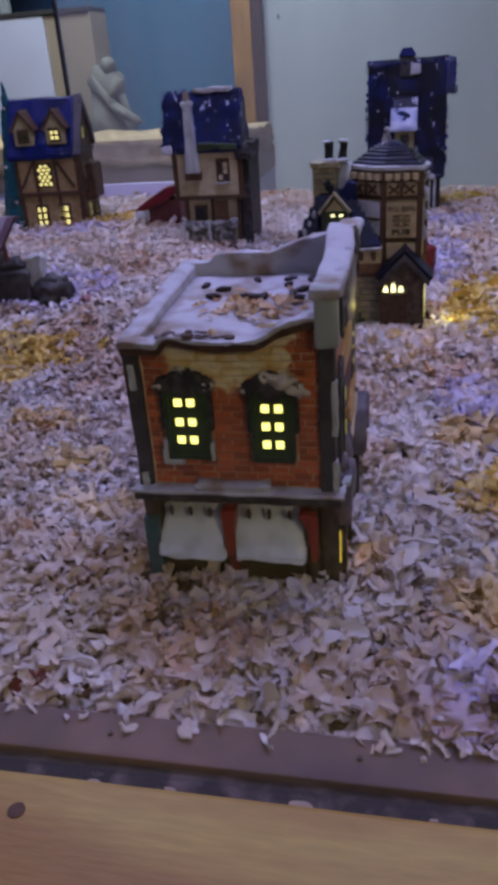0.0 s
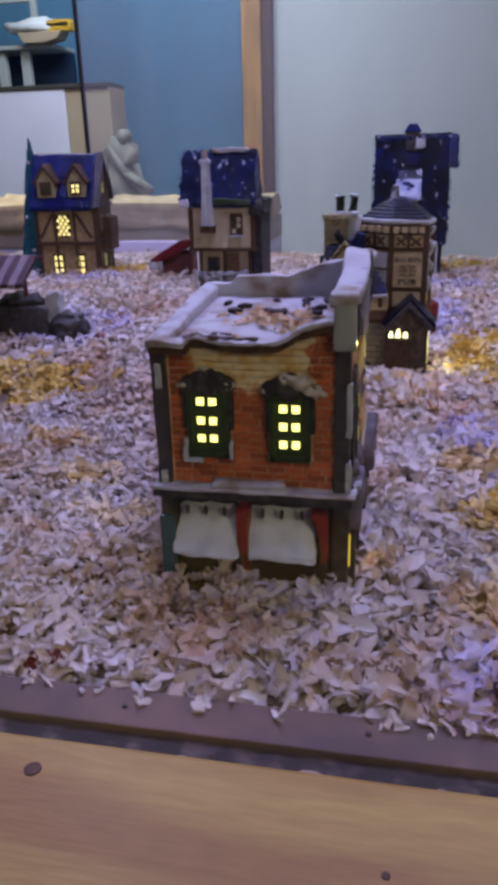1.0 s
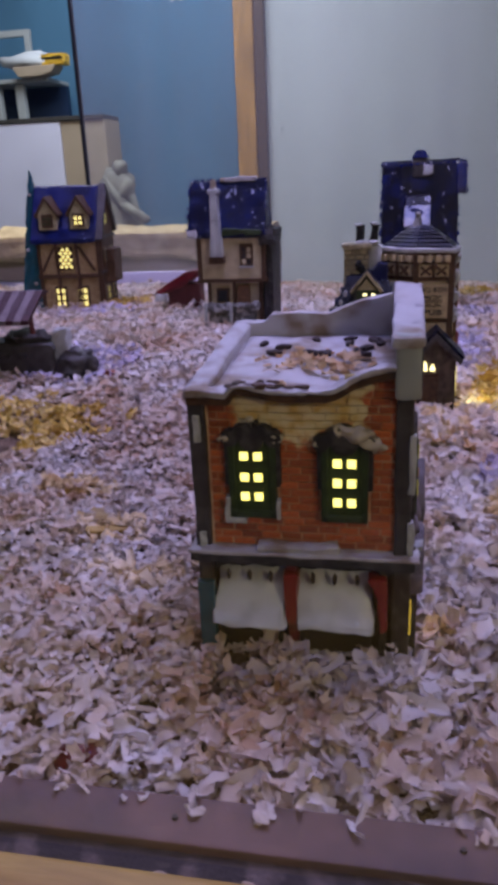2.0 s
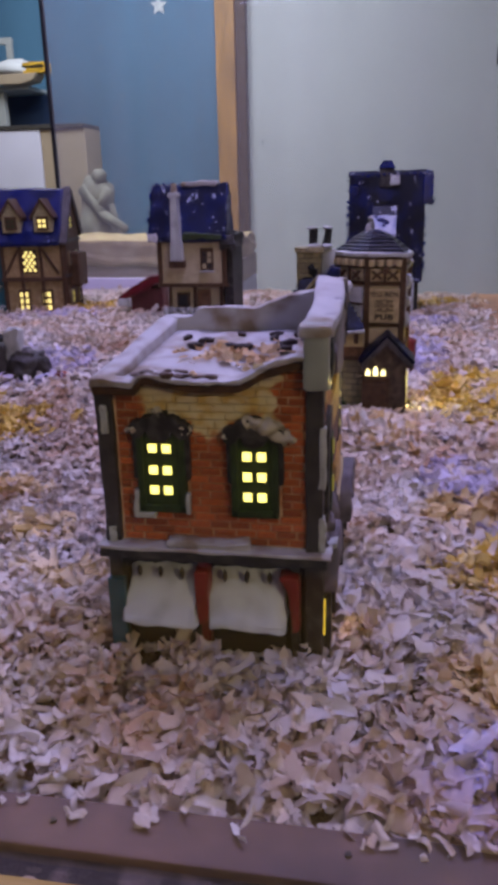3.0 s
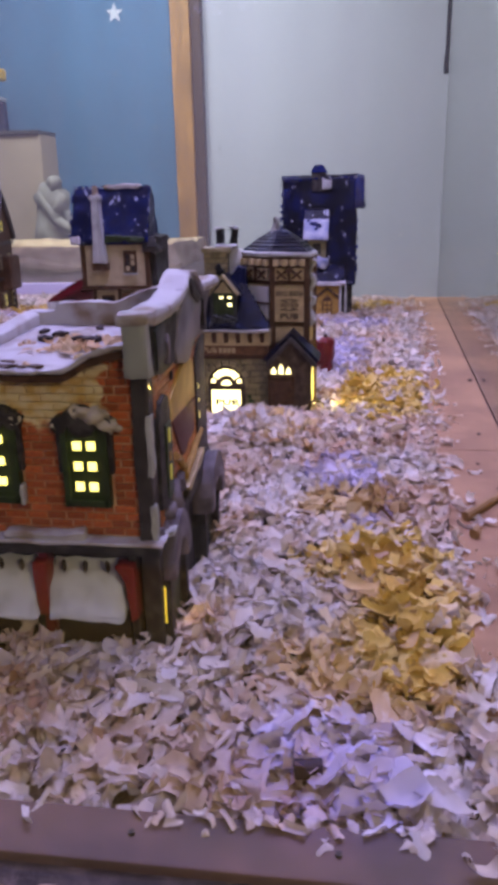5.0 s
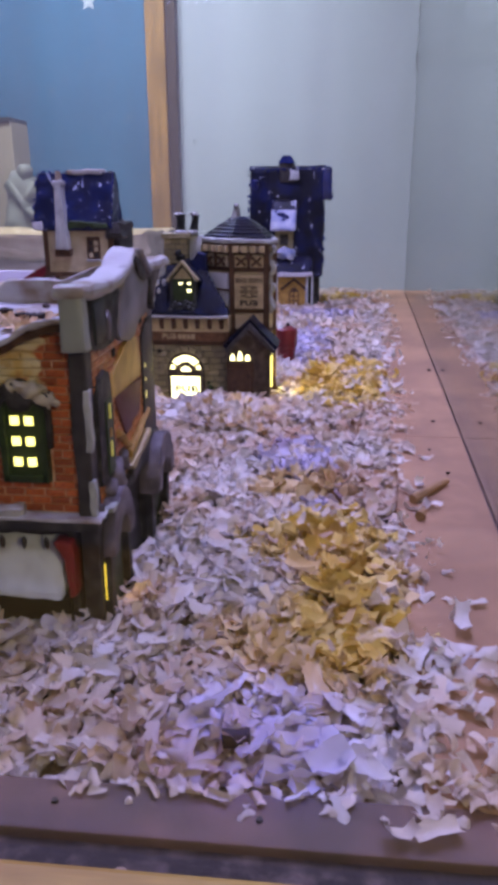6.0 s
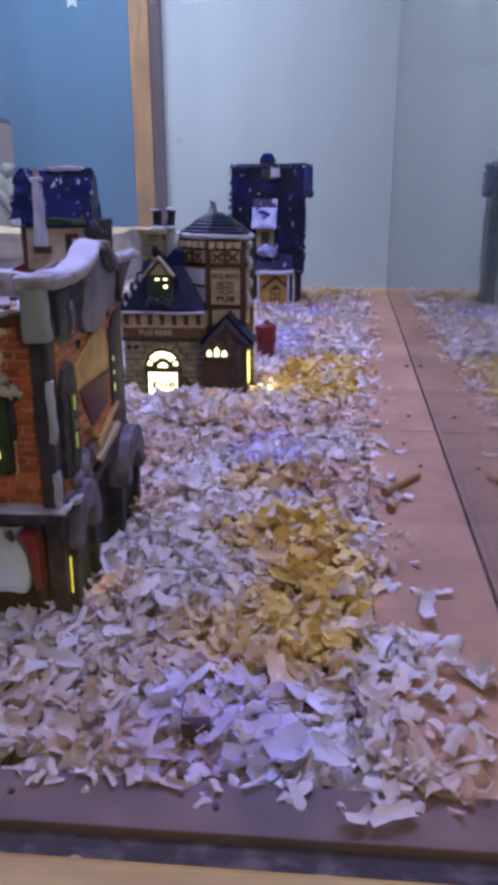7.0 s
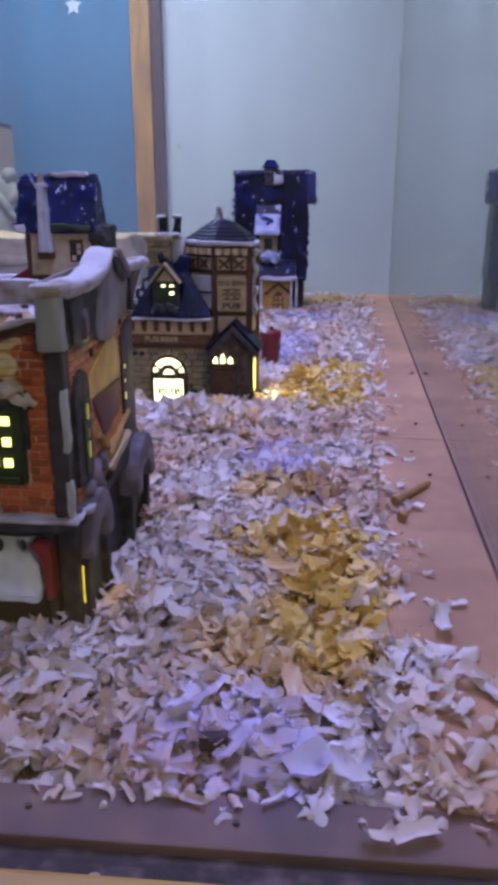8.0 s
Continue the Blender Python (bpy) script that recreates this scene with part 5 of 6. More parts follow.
ragged_edge("eave_snow", cot, [((-0.010, 0.032, 0.302), (0.142, 0.032, 0.302)), ((-0.010, 0.026, 0.296), (-0.010, -0.014, 0.202)), ((0.142, 0.026, 0.296), (0.142, -0.014, 0.202))], 0.0045)
part("roof_edge_snow", boxes((-0.010, -0.016, 0.196, 0.010, -0.004, 0.212)), M_SNOW, cot, bevel=0.003, cuts=3, wob=0.003, smooth=True)
part("ridge_snow", boxes((0.05, 0.026, 0.298, 0.12, 0.044, 0.306)), M_SNOW, cot, bevel=0.002, cuts=4, wob=0.003, smooth=True)
part("thatch_patch", boxes((0.060, -0.014, 0.200, 0.135, 0.0, 0.212)), M_GREEN, cot, "mossy green patch along the eaves", bevel=0.003, cuts=5, wob=0.004)
ch = part("chimney", outline([(0.036, 0.160), (0.040, 0.276), (0.037, 0.278), (0.037, 0.286), (0.056, 0.286), (0.056, 0.278), (0.053, 0.276), (0.060, 0.160)], "y", -0.024, -0.002), M_SNOWGREY, cot, "pale grey tapering chimney", bevel=0.002, cuts=3, wob=0.0018)
part("chimney_foot", boxes((0.032, -0.020, 0.148, 0.062, -0.002, 0.162)), M_TIMBER, ch, bevel=0.001)
part("chimney_pot", pipe((0.0465, -0.012, 0.284), (0.0465, -0.012, 0.303), 0.0075, 0.0045, 8), M_SNOW, ch, "white chimney pot")
w1 = part("upper_window", boxes((0.090, -0.004, 0.140, 0.116, 0.002, 0.184)), M_TIMBER, cot, "brown upper window", bevel=0.001)
for x in (0.0945, 0.1045):
    for z in (0.1455, 0.1565, 0.1675):
        part("pane", boxes((x, -0.0048, z, x + 0.0075, -0.003, z + 0.009)), M_CREAM if (z > 0.15) != (x < 0.1) else M_DARK, w1, "small leaded pane")
part("sill_snow", boxes((0.089, -0.008, 0.138, 0.117, 0.0, 0.142)), M_SNOWGREY, w1, bevel=0.001)
w2 = part("lower_window", boxes((0.038, 0.004, 0.070, 0.064, 0.012, 0.098)), M_TIMBER, cot, "dark lower window", bevel=0.001)
part("pane", boxes((0.042, 0.0025, 0.073, 0.060, 0.005, 0.094)), M_SEAL, w2)
part("door", boxes((0.080, 0.004, 0.03, 0.106, 0.012, 0.104)), M_TAN, cot, "brown plank door", bevel=0.001)
for x0, x1 in ((0.026, 0.066), (0.076, 0.118)):
    bm = bmesh.new()
    for k in range(7):
        blob(bm, (x0 + (x1 - x0) * k / 6, -0.008 + 0.004 * rng.random(), 0.056 + 0.008 * rng.random()), 0.011)
    part("snowy_hedge", bm, M_HEDGE, cot, "snow-topped hedge", wob=0.004)
    part("hedge_leaf", boxes((x0, -0.012, 0.028, x1, 0.004, 0.052)), M_HEDGE, cot, bevel=0.003, cuts=4, wob=0.004)
for x in (0.020, 0.071):
    part("gate_post", boxes((x - 0.003, -0.022, -0.01, x + 0.003, -0.016, 0.072)), M_SNOWGREY, cot, "white gate post", bevel=0.001)
part("yard_wall", boxes((0.020, -0.020, -0.02, 0.125, -0.008, 0.030)), M_TAN, cot, "brown brick yard wall", bevel=0.001, cuts=3, wob=0.001)
part("side_extension", outline([(0.010, -0.01), (0.010, 0.19), (0.05, 0.214), (0.11, 0.19), (0.11, -0.01)], "x", 0.132, 0.152), M_DARK, cot, "dark side extension", bevel=0.002, cuts=2, wob=0.003)
part("extension_roof", boxes((0.130, -0.010, 0.180, 0.160, 0.09, 0.210)), M_DARK, cot, bevel=0.005, cuts=3, wob=0.004)

# ---- lit half-timbered house ----
inn = thing("toy_inn", pose(-0.888, 1.815, 0.035, 0, 0, 5), "half-timbered ceramic toy house with blue roof and lit windows", "toy house")
part("lower_wall", boxes((0.004, 0.004, 0.0, 0.150, 0.12, 0.092)), M_INNWALL, inn, "tan plaster lower storey")
part("upper_wall", boxes((0.0, 0.0, 0.090, 0.152, 0.12, 0.180)), M_INNWALL, inn, "tan plaster upper storey")
for x in (0.0, 0.044, 0.094, 0.146):
    part("upright_timber", boxes((x, -0.004, 0.0, x + 0.007, 0.004, 0.178)), M_TIMBER, inn, bevel=0.001, cuts=2, wob=0.0008)
for z in (0.086, 0.172):
    part("beam", boxes((-0.003, -0.005, z, 0.156, 0.006, z + 0.009)), M_TIMBER, inn, "brown timber beam", bevel=0.001, cuts=2, wob=0.0008)
for x, s in ((0.026, 1), (0.121, -1)):
    o = part("brace", boxes((-0.034, -0.003, -0.003, 0.034, 0.003, 0.003)), M_TIMBER, inn, bevel=0.001)
    o.matrix_local = pose(x, -0.002, 0.132, 0, -58 * s, 0)
lat = part("lattice_window", boxes((0.052, -0.004, 0.106, 0.088, 0.002, 0.160)), M_TIMBER, inn, "lit diamond-lattice window", bevel=0.0008)
for j in range(6):
    for i in range(3 - j % 2):
        o = part("pane", boxes((-0.0032, -0.0006, -0.0032, 0.0032, 0.0006, 0.0032)), M_PANEINN, lat)
        o.matrix_local = pose(0.0580 + i * 0.012 + (0.006 if j % 2 else 0), -0.0048, 0.113 + j * 0.0080, 0, 45, 0)
for x in (0.048, 0.104):
    w = part("lower_window", boxes((x - 0.014, -0.002, 0.012, x + 0.014, 0.006, 0.066)), M_TIMBER, inn, "lit small-paned window", bevel=0.0008)
    for i in range(2):
        for j in range(3):
            part("pane", boxes((x - 0.0105 + i * 0.0120, -0.0032, 0.0185 + j * 0.0155, x - 0.0025 + i * 0.0120, -0.001, 0.0290 + j * 0.0155)), M_PANEINN, w, bevel=0.0005)
inn_roof = part("main_roof", outline([(-0.014, 0.168), (-0.014, 0.176), (0.055, 0.298), (0.070, 0.300), (0.13, 0.200), (0.13, 0.168)], "x", -0.012, 0.150), M_INNROOF, inn, "bright dark blue roof", bevel=0.004, cuts=4, wob=0.004)
for x in (0.036, 0.112):
    d = part("dormer", outline([(x - 0.022, 0.200), (x - 0.022, 0.236), (x, 0.268), (x + 0.022, 0.236), (x + 0.022, 0.200)], "y", -0.006, 0.05), M_STONE, inn, "tan gabled dormer", bevel=0.001)
    for s in (-1, 1):
        part("dormer_roof", outline([(x, 0.277), (x, 0.267), (x + s * 0.027, 0.228), (x + s * 0.031, 0.234)], "y", -0.012, 0.05), M_TIMBER, d, bevel=0.001, cuts=1, wob=0.001)
    part("dormer_window", boxes((x - 0.014, -0.009, 0.205, x + 0.014, -0.005, 0.236)), M_TIMBER, d, bevel=0.0008)
    for i in range(2):
        for j in range(2):
            part("pane", boxes((x - 0.0095 + i * 0.011, -0.0105, 0.211 + j * 0.011, x - 0.0025 + i * 0.011, -0.0085, 0.218 + j * 0.011)), M_PANEINN if x > 0.09 else M_GREEN, d, bevel=0.0005)
part("gable_side", outline([(0.0, 0.0), (0.0, 0.175), (0.058, 0.290), (0.12, 0.19), (0.12, 0.0)], "x", 0.150, 0.158), M_TIMBER, inn, "dark timbered gable end", bevel=0.003, cuts=3, wob=0.004)
part("gable_roof", outline([(-0.01, 0.176), (0.062, 0.302), (0.07, 0.302), (0.135, 0.19), (0.12, 0.185), (0.06, 0.285), (0.0, 0.170)], "x", 0.148, 0.166), M_GREYCLAY, inn, "grey gable roof edge", bevel=0.002, cuts=2, wob=0.003)
for y, z, w, h, lit in ((0.050, 0.205, 0.020, 0.030, True), (0.030, 0.120, 0.016, 0.034, False), (0.085, 0.120, 0.016, 0.034, True), (0.030, 0.030, 0.018, 0.034, True), (0.085, 0.030, 0.018, 0.034, False)):
    sw = part("side_window", boxes((0.156, y - w / 2, z, 0.1605, y + w / 2, z + h)), M_STONE, inn, "small stone-framed side window", bevel=0.001)
    for k in (0, 1):
        part("pane", boxes((0.160, y - w * 0.3, z + h * (0.12 + 0.42 * k), 0.1615, y + w * 0.3, z + h * (0.44 + 0.42 * k))), M_PANEFAINT if lit else M_DARK, sw)
for z in (0.094, 0.176):
    part("side_beam", boxes((0.154, -0.002, z, 0.162, 0.122, z + 0.007)), M_GREYCLAY, inn, bevel=0.001, cuts=2, wob=0.0012)
part("side_bay", boxes((0.156, 0.03, 0.07, 0.180, 0.10, 0.150)), M_TIMBER, inn, bevel=0.004, cuts=3, wob=0.004)
part("side_opening", boxes((0.160, -0.002, 0.010, 0.172, 0.004, 0.022)), M_PANEDIM, inn, "small lit opening")
tree = thing("toy_fir_tree", pose(-0.911, 1.87, 0.016), "dark teal ceramic toy fir tree dotted with snow", "toy tree")
bm = bmesh.new()
for k in range(11):
    z = 0.03 + k * 0.029
    tube(bm, (0, 0, z), (0, 0, z + 0.036), 0.055 * (1 - k / 11.5), 0.055 * (1 - (k + 1.0) / 11.5), 16, k * 0.4)
part("crown", bm, M_TEAL, tree, "teal tiered crown", cuts=1, wob=0.004)
part("trunk", pipe((0, 0, 0), (0, 0, 0.05), 0.012, 0.010, 8), M_TIMBER, tree)
for k in range(16):
    a, z = k * 2.4, 0.06 + 0.016 * k
    r = 0.054 * (1 - (z - 0.03) / 0.33)
    part("snow_dot", ball((r * math.cos(a), r * math.sin(a), z), 0.006, (1, 1, 0.8), 1), M_SNOW, tree)

# ---- market stall and red house ----
stall = thing("toy_market_stall", pose(-0.628, 1.20, 0.032), "grey ceramic toy market stall under a striped awning", "toy stall")
part("counter", boxes((-0.12, -0.02, 0.0, 0.055, 0.05, 0.062)), M_GREYCLAY, stall, "grey stone counter", bevel=0.008, cuts=3, wob=0.005, smooth=True)
part("goods", ball((0.0, 0.01, 0.066), 0.030, (1.4, 0.8, 0.5)), M_GREYCLAY, stall, "lumpy grey goods", cuts=2, wob=0.008, smooth=True, wave=90)
part("barrel_heap", ball((0.085, 0.0, 0.020), 0.034, (1.1, 0.9, 0.9)), M_GREYCLAY, stall, "dark grey heap", cuts=2, wob=0.010, smooth=True, wave=80)
part("snow_drift", boxes((0.052, -0.01, 0.03, 0.078, 0.012, 0.085)), M_SNOWGREY, stall, "snowy upright sack", bevel=0.006, cuts=3, wob=0.005, smooth=True)
part("awning_post", pipe((0.015, 0.0, 0.05), (0.013, 0.0, 0.125), 0.0045, 0.004, 8), M_MAROON, stall, "dark red post")
for k in range(12):
    x = -0.125 + k * 0.0130
    o = part("awning_stripe", outline([(-0.044, 0.096), (-0.044, 0.103), (0.020, 0.142), (0.050, 0.138), (0.020, 0.132)], "x", x, x + 0.0125), M_AWNDARK if k % 2 else M_AWNLIGHT, stall, "dark red stripe" if k % 2 else "pale stripe", bevel=0.001, cuts=1, wob=0.0012)
part("scoop", boxes((-0.03, -0.034, 0.04, -0.018, -0.024, 0.048), (0.0, -0.034, 0.04, 0.012, -0.024, 0.048)), M_DARK, stall, "small black handles", bevel=0.001)
red = thing("red_toy_shelter", pose(-0.530, 1.74, 0.048) @ Matrix.Diagonal((0.75, 0.8, 1.1, 1)), "dark red toy shelter with sloping roof half buried", "toy house")
part("roof", outline([(-0.055, 0.035), (-0.045, 0.048), (0.045, 0.085), (0.085, 0.090), (0.085, 0.075), (0.03, 0.055)], "y", -0.03, 0.05), M_RED, red, "sloping dark red roof", bevel=0.003, cuts=2, wob=0.003)
part("body", boxes((-0.015, -0.02, -0.01, 0.085, 0.04, 0.062)), M_MAROON, red, "dark maroon body", bevel=0.004, cuts=2, wob=0.003)
part("snow_edge", boxes((-0.05, -0.034, 0.026, -0.01, -0.02, 0.042)), M_SNOWGREY, red, bevel=0.003, cuts=3, wob=0.003)

# ---- things behind the back pane ----
crate = thing("covered_crate", pose(-2.38, 5.45, -0.9), "large crate with lilac-white sheet and tan side", "crate")
part("sheet_front", boxes((-1.4, -0.01, 0.0, 0.0, 0.3, 1.66)), M_LILAC, crate, "bright lilac-white sheet", bevel=0.006)
part("card_side", boxes((0.003, 0.0, 0.0, 0.33, 0.3, 1.66)), M_CARD, crate, "tan cardboard side", bevel=0.006)
part("rim", boxes((-1.4, -0.02, 1.662, 0.33, 0.3, 1.69)), M_GREYCLAY, crate, "grey rim", bevel=0.004)
bench = thing("padded_bench", pose(-1.3, 3.1, -0.9), "brown bench with a lumpy cream cloth on top", "bench")
part("seat", boxes((-0.6, 0.0, 0.86, 0.74, 0.5, 0.955)), M_CARD, bench, "brown box front", bevel=0.006)
part("skirt", boxes((-0.6, 0.01, 0.0, 0.74, 0.49, 0.86)), M_LILAC, bench, "pale lilac skirt below the seat", bevel=0.004)
part("cloth", boxes((-0.6, -0.03, 0.945, 0.73, 0.5, 1.045)), M_CREAMCLOTH, bench, "lumpy cream cloth", bevel=0.02, cuts=10, wob=0.030, smooth=True, wave=11)
table = thing("white_table", pose(-2.88, 5.98, -0.9), "white trestle stand with pale legs before the blue wall", "table")
part("tabletop", boxes((-0.62, -0.2, 1.96, 0.30, 0.2, 1.99)), M_VENT, table, bevel=0.01)
for x in (-0.45, -0.14, 0.05):
    part("leg", boxes((x - 0.032, -0.16, 0.0, x + 0.032, -0.10, 1.96)), M_VENT, table, bevel=0.006)
part("back_panel", boxes((-0.62, 0.06, 0.9, 0.33, 0.12, 1.95)), M_NAVYBOX, table, "dark navy back panel")
chairback = thing("metal_stool", pose(-2.88, 5.98, 1.09), "thin white metal stool standing on the table", "stool")
part("rail", boxes((-0.5, -0.10, 0.29, 0.155, -0.06, 0.335)), M_VENT, chairback, bevel=0.006)
for x in (-0.40, 0.13):
    part("upright", boxes((x - 0.022, -0.10, 0.0, x + 0.022, -0.06, 0.30)), M_VENT, chairback, bevel=0.006)
gull = thing("white_toy_boat", pose(-2.72, 5.80, 1.09), "white toy boat with a yellow end on a grey stand", "toy boat")
part("hull", ball((0, 0, 0.11), 0.085, (3.0, 1.0, 0.62)), M_SHEET, gull, wob=0.03, smooth=True, wave=14)
part("cabin", ball((0.04, 0, 0.15), 0.05, (1.6, 0.8, 0.7)), M_SHEET, gull, wob=0.02, smooth=True, wave=20)
part("yellow_end", boxes((0.12, -0.06, 0.07, 0.30, 0.06, 0.145)), M_YPLASTIC, gull, "yellow end", bevel=0.02, cuts=2, wob=0.012)
part("stripe", boxes((0.10, -0.066, 0.105, 0.29, -0.058, 0.118)), M_SEAL, gull, "black stripe")
part("stand", outline([(-0.10, 0.07), (0.24, 0.07), (0.20, 0.02), (0.10, 0.0), (-0.06, 0.0)], "y", -0.08, 0.08), M_CARD, gull, "grey-tan stand", bevel=0.01)
bm = bmesh.new()
tube(bm, (0, 0, 0), (0, 0, 0.34), 0.17, 0.10, 14)
blob(bm, (0.0, 0, 0.38), 0.12, (1, 0.8, 1.0))
blob(bm, (0.03, -0.02, 0.49), 0.052, (1, 1, 1.1))
tube(bm, (-0.08, -0.05, 0.42), (0.06, -0.12, 0.26), 0.035, 0.03, 10)
tube(bm, (0.06, -0.12, 0.26), (0.22, -0.12, 0.17), 0.03, 0.022, 10)
tube(bm, (0.02, -0.06, 0.28), (0.12, -0.10, 0.42), 0.03, 0.03, 10)
statue = tagged(part("statue", bm, M_STATUE, wob=0.03, smooth=True, wave=12), "seated white plaster figure on a plinth", "statue")
statue.matrix_world = pose(-1.86, 5.1, -0.06)
plinth = tagged(part("plinth", boxes((-0.25, -0.2, -0.84, 0.25, 0.2, 0.0)), M_CARD, bevel=0.01), "tan cardboard plinth under the figure", "plinth")
plinth.matrix_world = pose(-1.86, 5.1, -0.06)


def star(name, x, z, r):
    pts = [((r if k % 2 == 0 else r * 0.45) * math.sin(math.pi * k / 5), (r if k % 2 == 0 else r * 0.45) * math.cos(math.pi * k / 5)) for k in range(10)]
    o = tagged(part(name, outline(pts, "y", -0.004, 0.004), M_VENT if r < 0.05 else M_SHEET), "white paper star stuck on the blue wall", "star", "stars on the blue wall")
    o.matrix_world = pose(x, 6.322, z)


# Panel built in place of a faint reflection in the right pane
vent = thing("reflection_panel", pose(0.86, 6.295, 1.17), "pale grey framed panel standing in for a reflection in the pane", "vent")
part("body", boxes((0.0, -0.05, 0.0, 0.64, 0.0, 0.80)), M_VENT, vent, bevel=0.008)
for x0, z0, x1, z1 in ((0.02, 0.04, 0.52, 0.09), (0.02, 0.14, 0.06, 0.78), (0.46, 0.14, 0.50, 0.78), (0.55, 0.03, 0.59, 0.78)):
    part("frame_bar", boxes((x0, -0.07, z0, x1, -0.052, z1)), M_SNOWGREY, vent, bevel=0.003)
part("inner_panel", boxes((0.17, -0.066, 0.27, 0.36, -0.052, 0.55)), M_SHEET, vent, bevel=0.004)
wall_nail = tagged(part("nail", pipe((-0.942, 6.302, 0.683), (-0.942, 6.285, 0.683), 0.006, 0.008, 8), M_SEAL), "small dark nail in the white wall", "nail")
tiny_nail = tagged(part("nail", pipe((-0.42, 6.302, 0.905), (-0.42, 6.287, 0.905), 0.005, 0.006, 8), M_SEAL), "small dark nail in the white wall", "nail")


star("wall_star", -1.72, 1.66, 0.07)
for x, z, r in ((-1.45, 0.86, 0.011), (-2.05, 1.05, 0.012), (-1.75, 1.25, 0.008), (-2.2, 1.4, 0.010)):
    star("wall_star", x, z, r)

# ---- bedding ----
def in_house(x, y):
    return (-0.168 < x < -0.012 and 0.52 < y < 0.692) or (-0.14 < x < 0.072 and 1.15 < y < 1.24) or (-0.105 < x < -0.04 and 1.085 < y < 1.16) or (-0.08 < x < 0.115 and 2.08 < y < 2.25) or (-0.42 < x < -0.27 and 1.56 < y < 1.65) or (-0.9 < x < -0.72 and 1.83 < y < 1.93)


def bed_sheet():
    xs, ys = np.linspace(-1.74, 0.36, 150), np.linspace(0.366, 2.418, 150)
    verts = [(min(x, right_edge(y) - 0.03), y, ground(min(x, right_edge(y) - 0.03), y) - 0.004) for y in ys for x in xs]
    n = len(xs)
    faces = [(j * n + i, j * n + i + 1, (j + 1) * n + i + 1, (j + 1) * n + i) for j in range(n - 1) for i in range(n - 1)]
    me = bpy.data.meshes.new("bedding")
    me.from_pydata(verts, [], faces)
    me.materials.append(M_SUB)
    return tagged(new("bedding", me), "packed floor of wood shavings, darkened for the shaded gaps", "bedding", kind="stuff")


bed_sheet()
flake_rng = np.random.default_rng(11)


def flakes(name, mat, places, label, size, lay=1.0, rows=6, cols=4):
    """Wood shavings lying about at the places given: thin torn chips, some flat, some creased, some curled up. rows, cols: points along and across one."""
    n = len(places)
    r = flake_rng
    size = size * np.where(places[:, 0] > -0.12, 1.0, 0.74) * np.exp(r.normal(0, 0.28, n).clip(-0.7, 0.32))
    length, width = size * r.uniform(0.8, 1.75, n), size * r.uniform(0.26, 0.72, n)
    bend = r.normal(0, 1.1, n) + np.where(r.random(n) < 0.38, 3.0, 0.0) * r.choice((-1, 1), n)
    cup, twist, skew = r.normal(0.0, 1.2, n), r.normal(0, 0.6, n), r.normal(0, 0.2, n)
    crease, crease_at = np.where(r.random(n) < 0.4, r.normal(0, 0.55, n), 0.0), r.uniform(-0.25, 0.25, n)
    yaw, tip, roll = r.uniform(0, 2 * np.pi, n), r.normal(0, 0.29 * lay, n), r.normal(0, 0.34 * lay, n)
    tail, lean = r.uniform(0.0, 0.5, n) * r.choice((-1, 1), n), r.normal(0, 0.25, n)
    wave, phase = r.uniform(2.0, 6.5, n), r.uniform(0, 6.28, n)
    safe = np.where(np.abs(bend) < 0.05, 0.05, bend)
    verts = np.zeros((n, rows * cols, 3))
    for i in range(rows):
        s = i / (rows - 1) - 0.5
        ang = bend * s
        px, pz = length * np.sin(ang) / safe, length * (1 - np.cos(ang)) / safe
        taper = 1 + tail * s + r.normal(0, 0.06, n)
        ragged = 0.018 if i in (0, rows - 1) else 0.012
        drift = lean * s * width
        for j in range(cols):
            side = j / (cols - 1) - 0.5
            torn = 0.045 if j in (0, cols - 1) else 0.02
            py = side * width * taper + drift + r.normal(0, torn, n) * width
            up = pz + cup * width * side * side + 0.13 * width * np.sin(wave * (s * 2 + side) + phase) + np.abs(side - crease_at) * crease * width + r.normal(0, 0.03, n) * width
            turn = roll + twist * s
            y1, z1 = py * np.cos(turn) - up * np.sin(turn), py * np.sin(turn) + up * np.cos(turn)
            x1 = px + skew * side * width + r.normal(0, ragged, n) * length
            x2, z2 = x1 * np.cos(tip) - z1 * np.sin(tip), x1 * np.sin(tip) + z1 * np.cos(tip)
            verts[:, i * cols + j] = np.stack([places[:, 0] + x2 * np.cos(yaw) - y1 * np.sin(yaw), places[:, 1] + x2 * np.sin(yaw) + y1 * np.cos(yaw), places[:, 2] + z2], 1)
    quads = np.array([(i * cols + j, (i + 1) * cols + j, (i + 1) * cols + j + 1, i * cols + j + 1) for i in range(rows - 1) for j in range(cols - 1)])
    faces = (np.arange(n)[:, None, None] * rows * cols + quads).reshape(-1, 4)
    me = bpy.data.meshes.new(name)
    me.from_pydata(verts.reshape(-1, 3).tolist(), [], faces.tolist())
    me.polygons.foreach_set("use_smooth", [True] * len(me.polygons))
    me.materials.append(mat)
    return tagged(new(name, me), label, "shavings", kind="stuff")


YELLOW = ((-0.57, 0.975, 0.170, 0.085), (0.165, 1.24, 0.075, 0.18), (0.145, 0.655, 0.042, 0.070), (0.158, 0.525, 0.045, 0.070), (0.105, 0.64, 0.03, 0.05), (-0.66, 1.87, 0.09, 0.06), (0.17, 2.22, 0.07, 0.05))


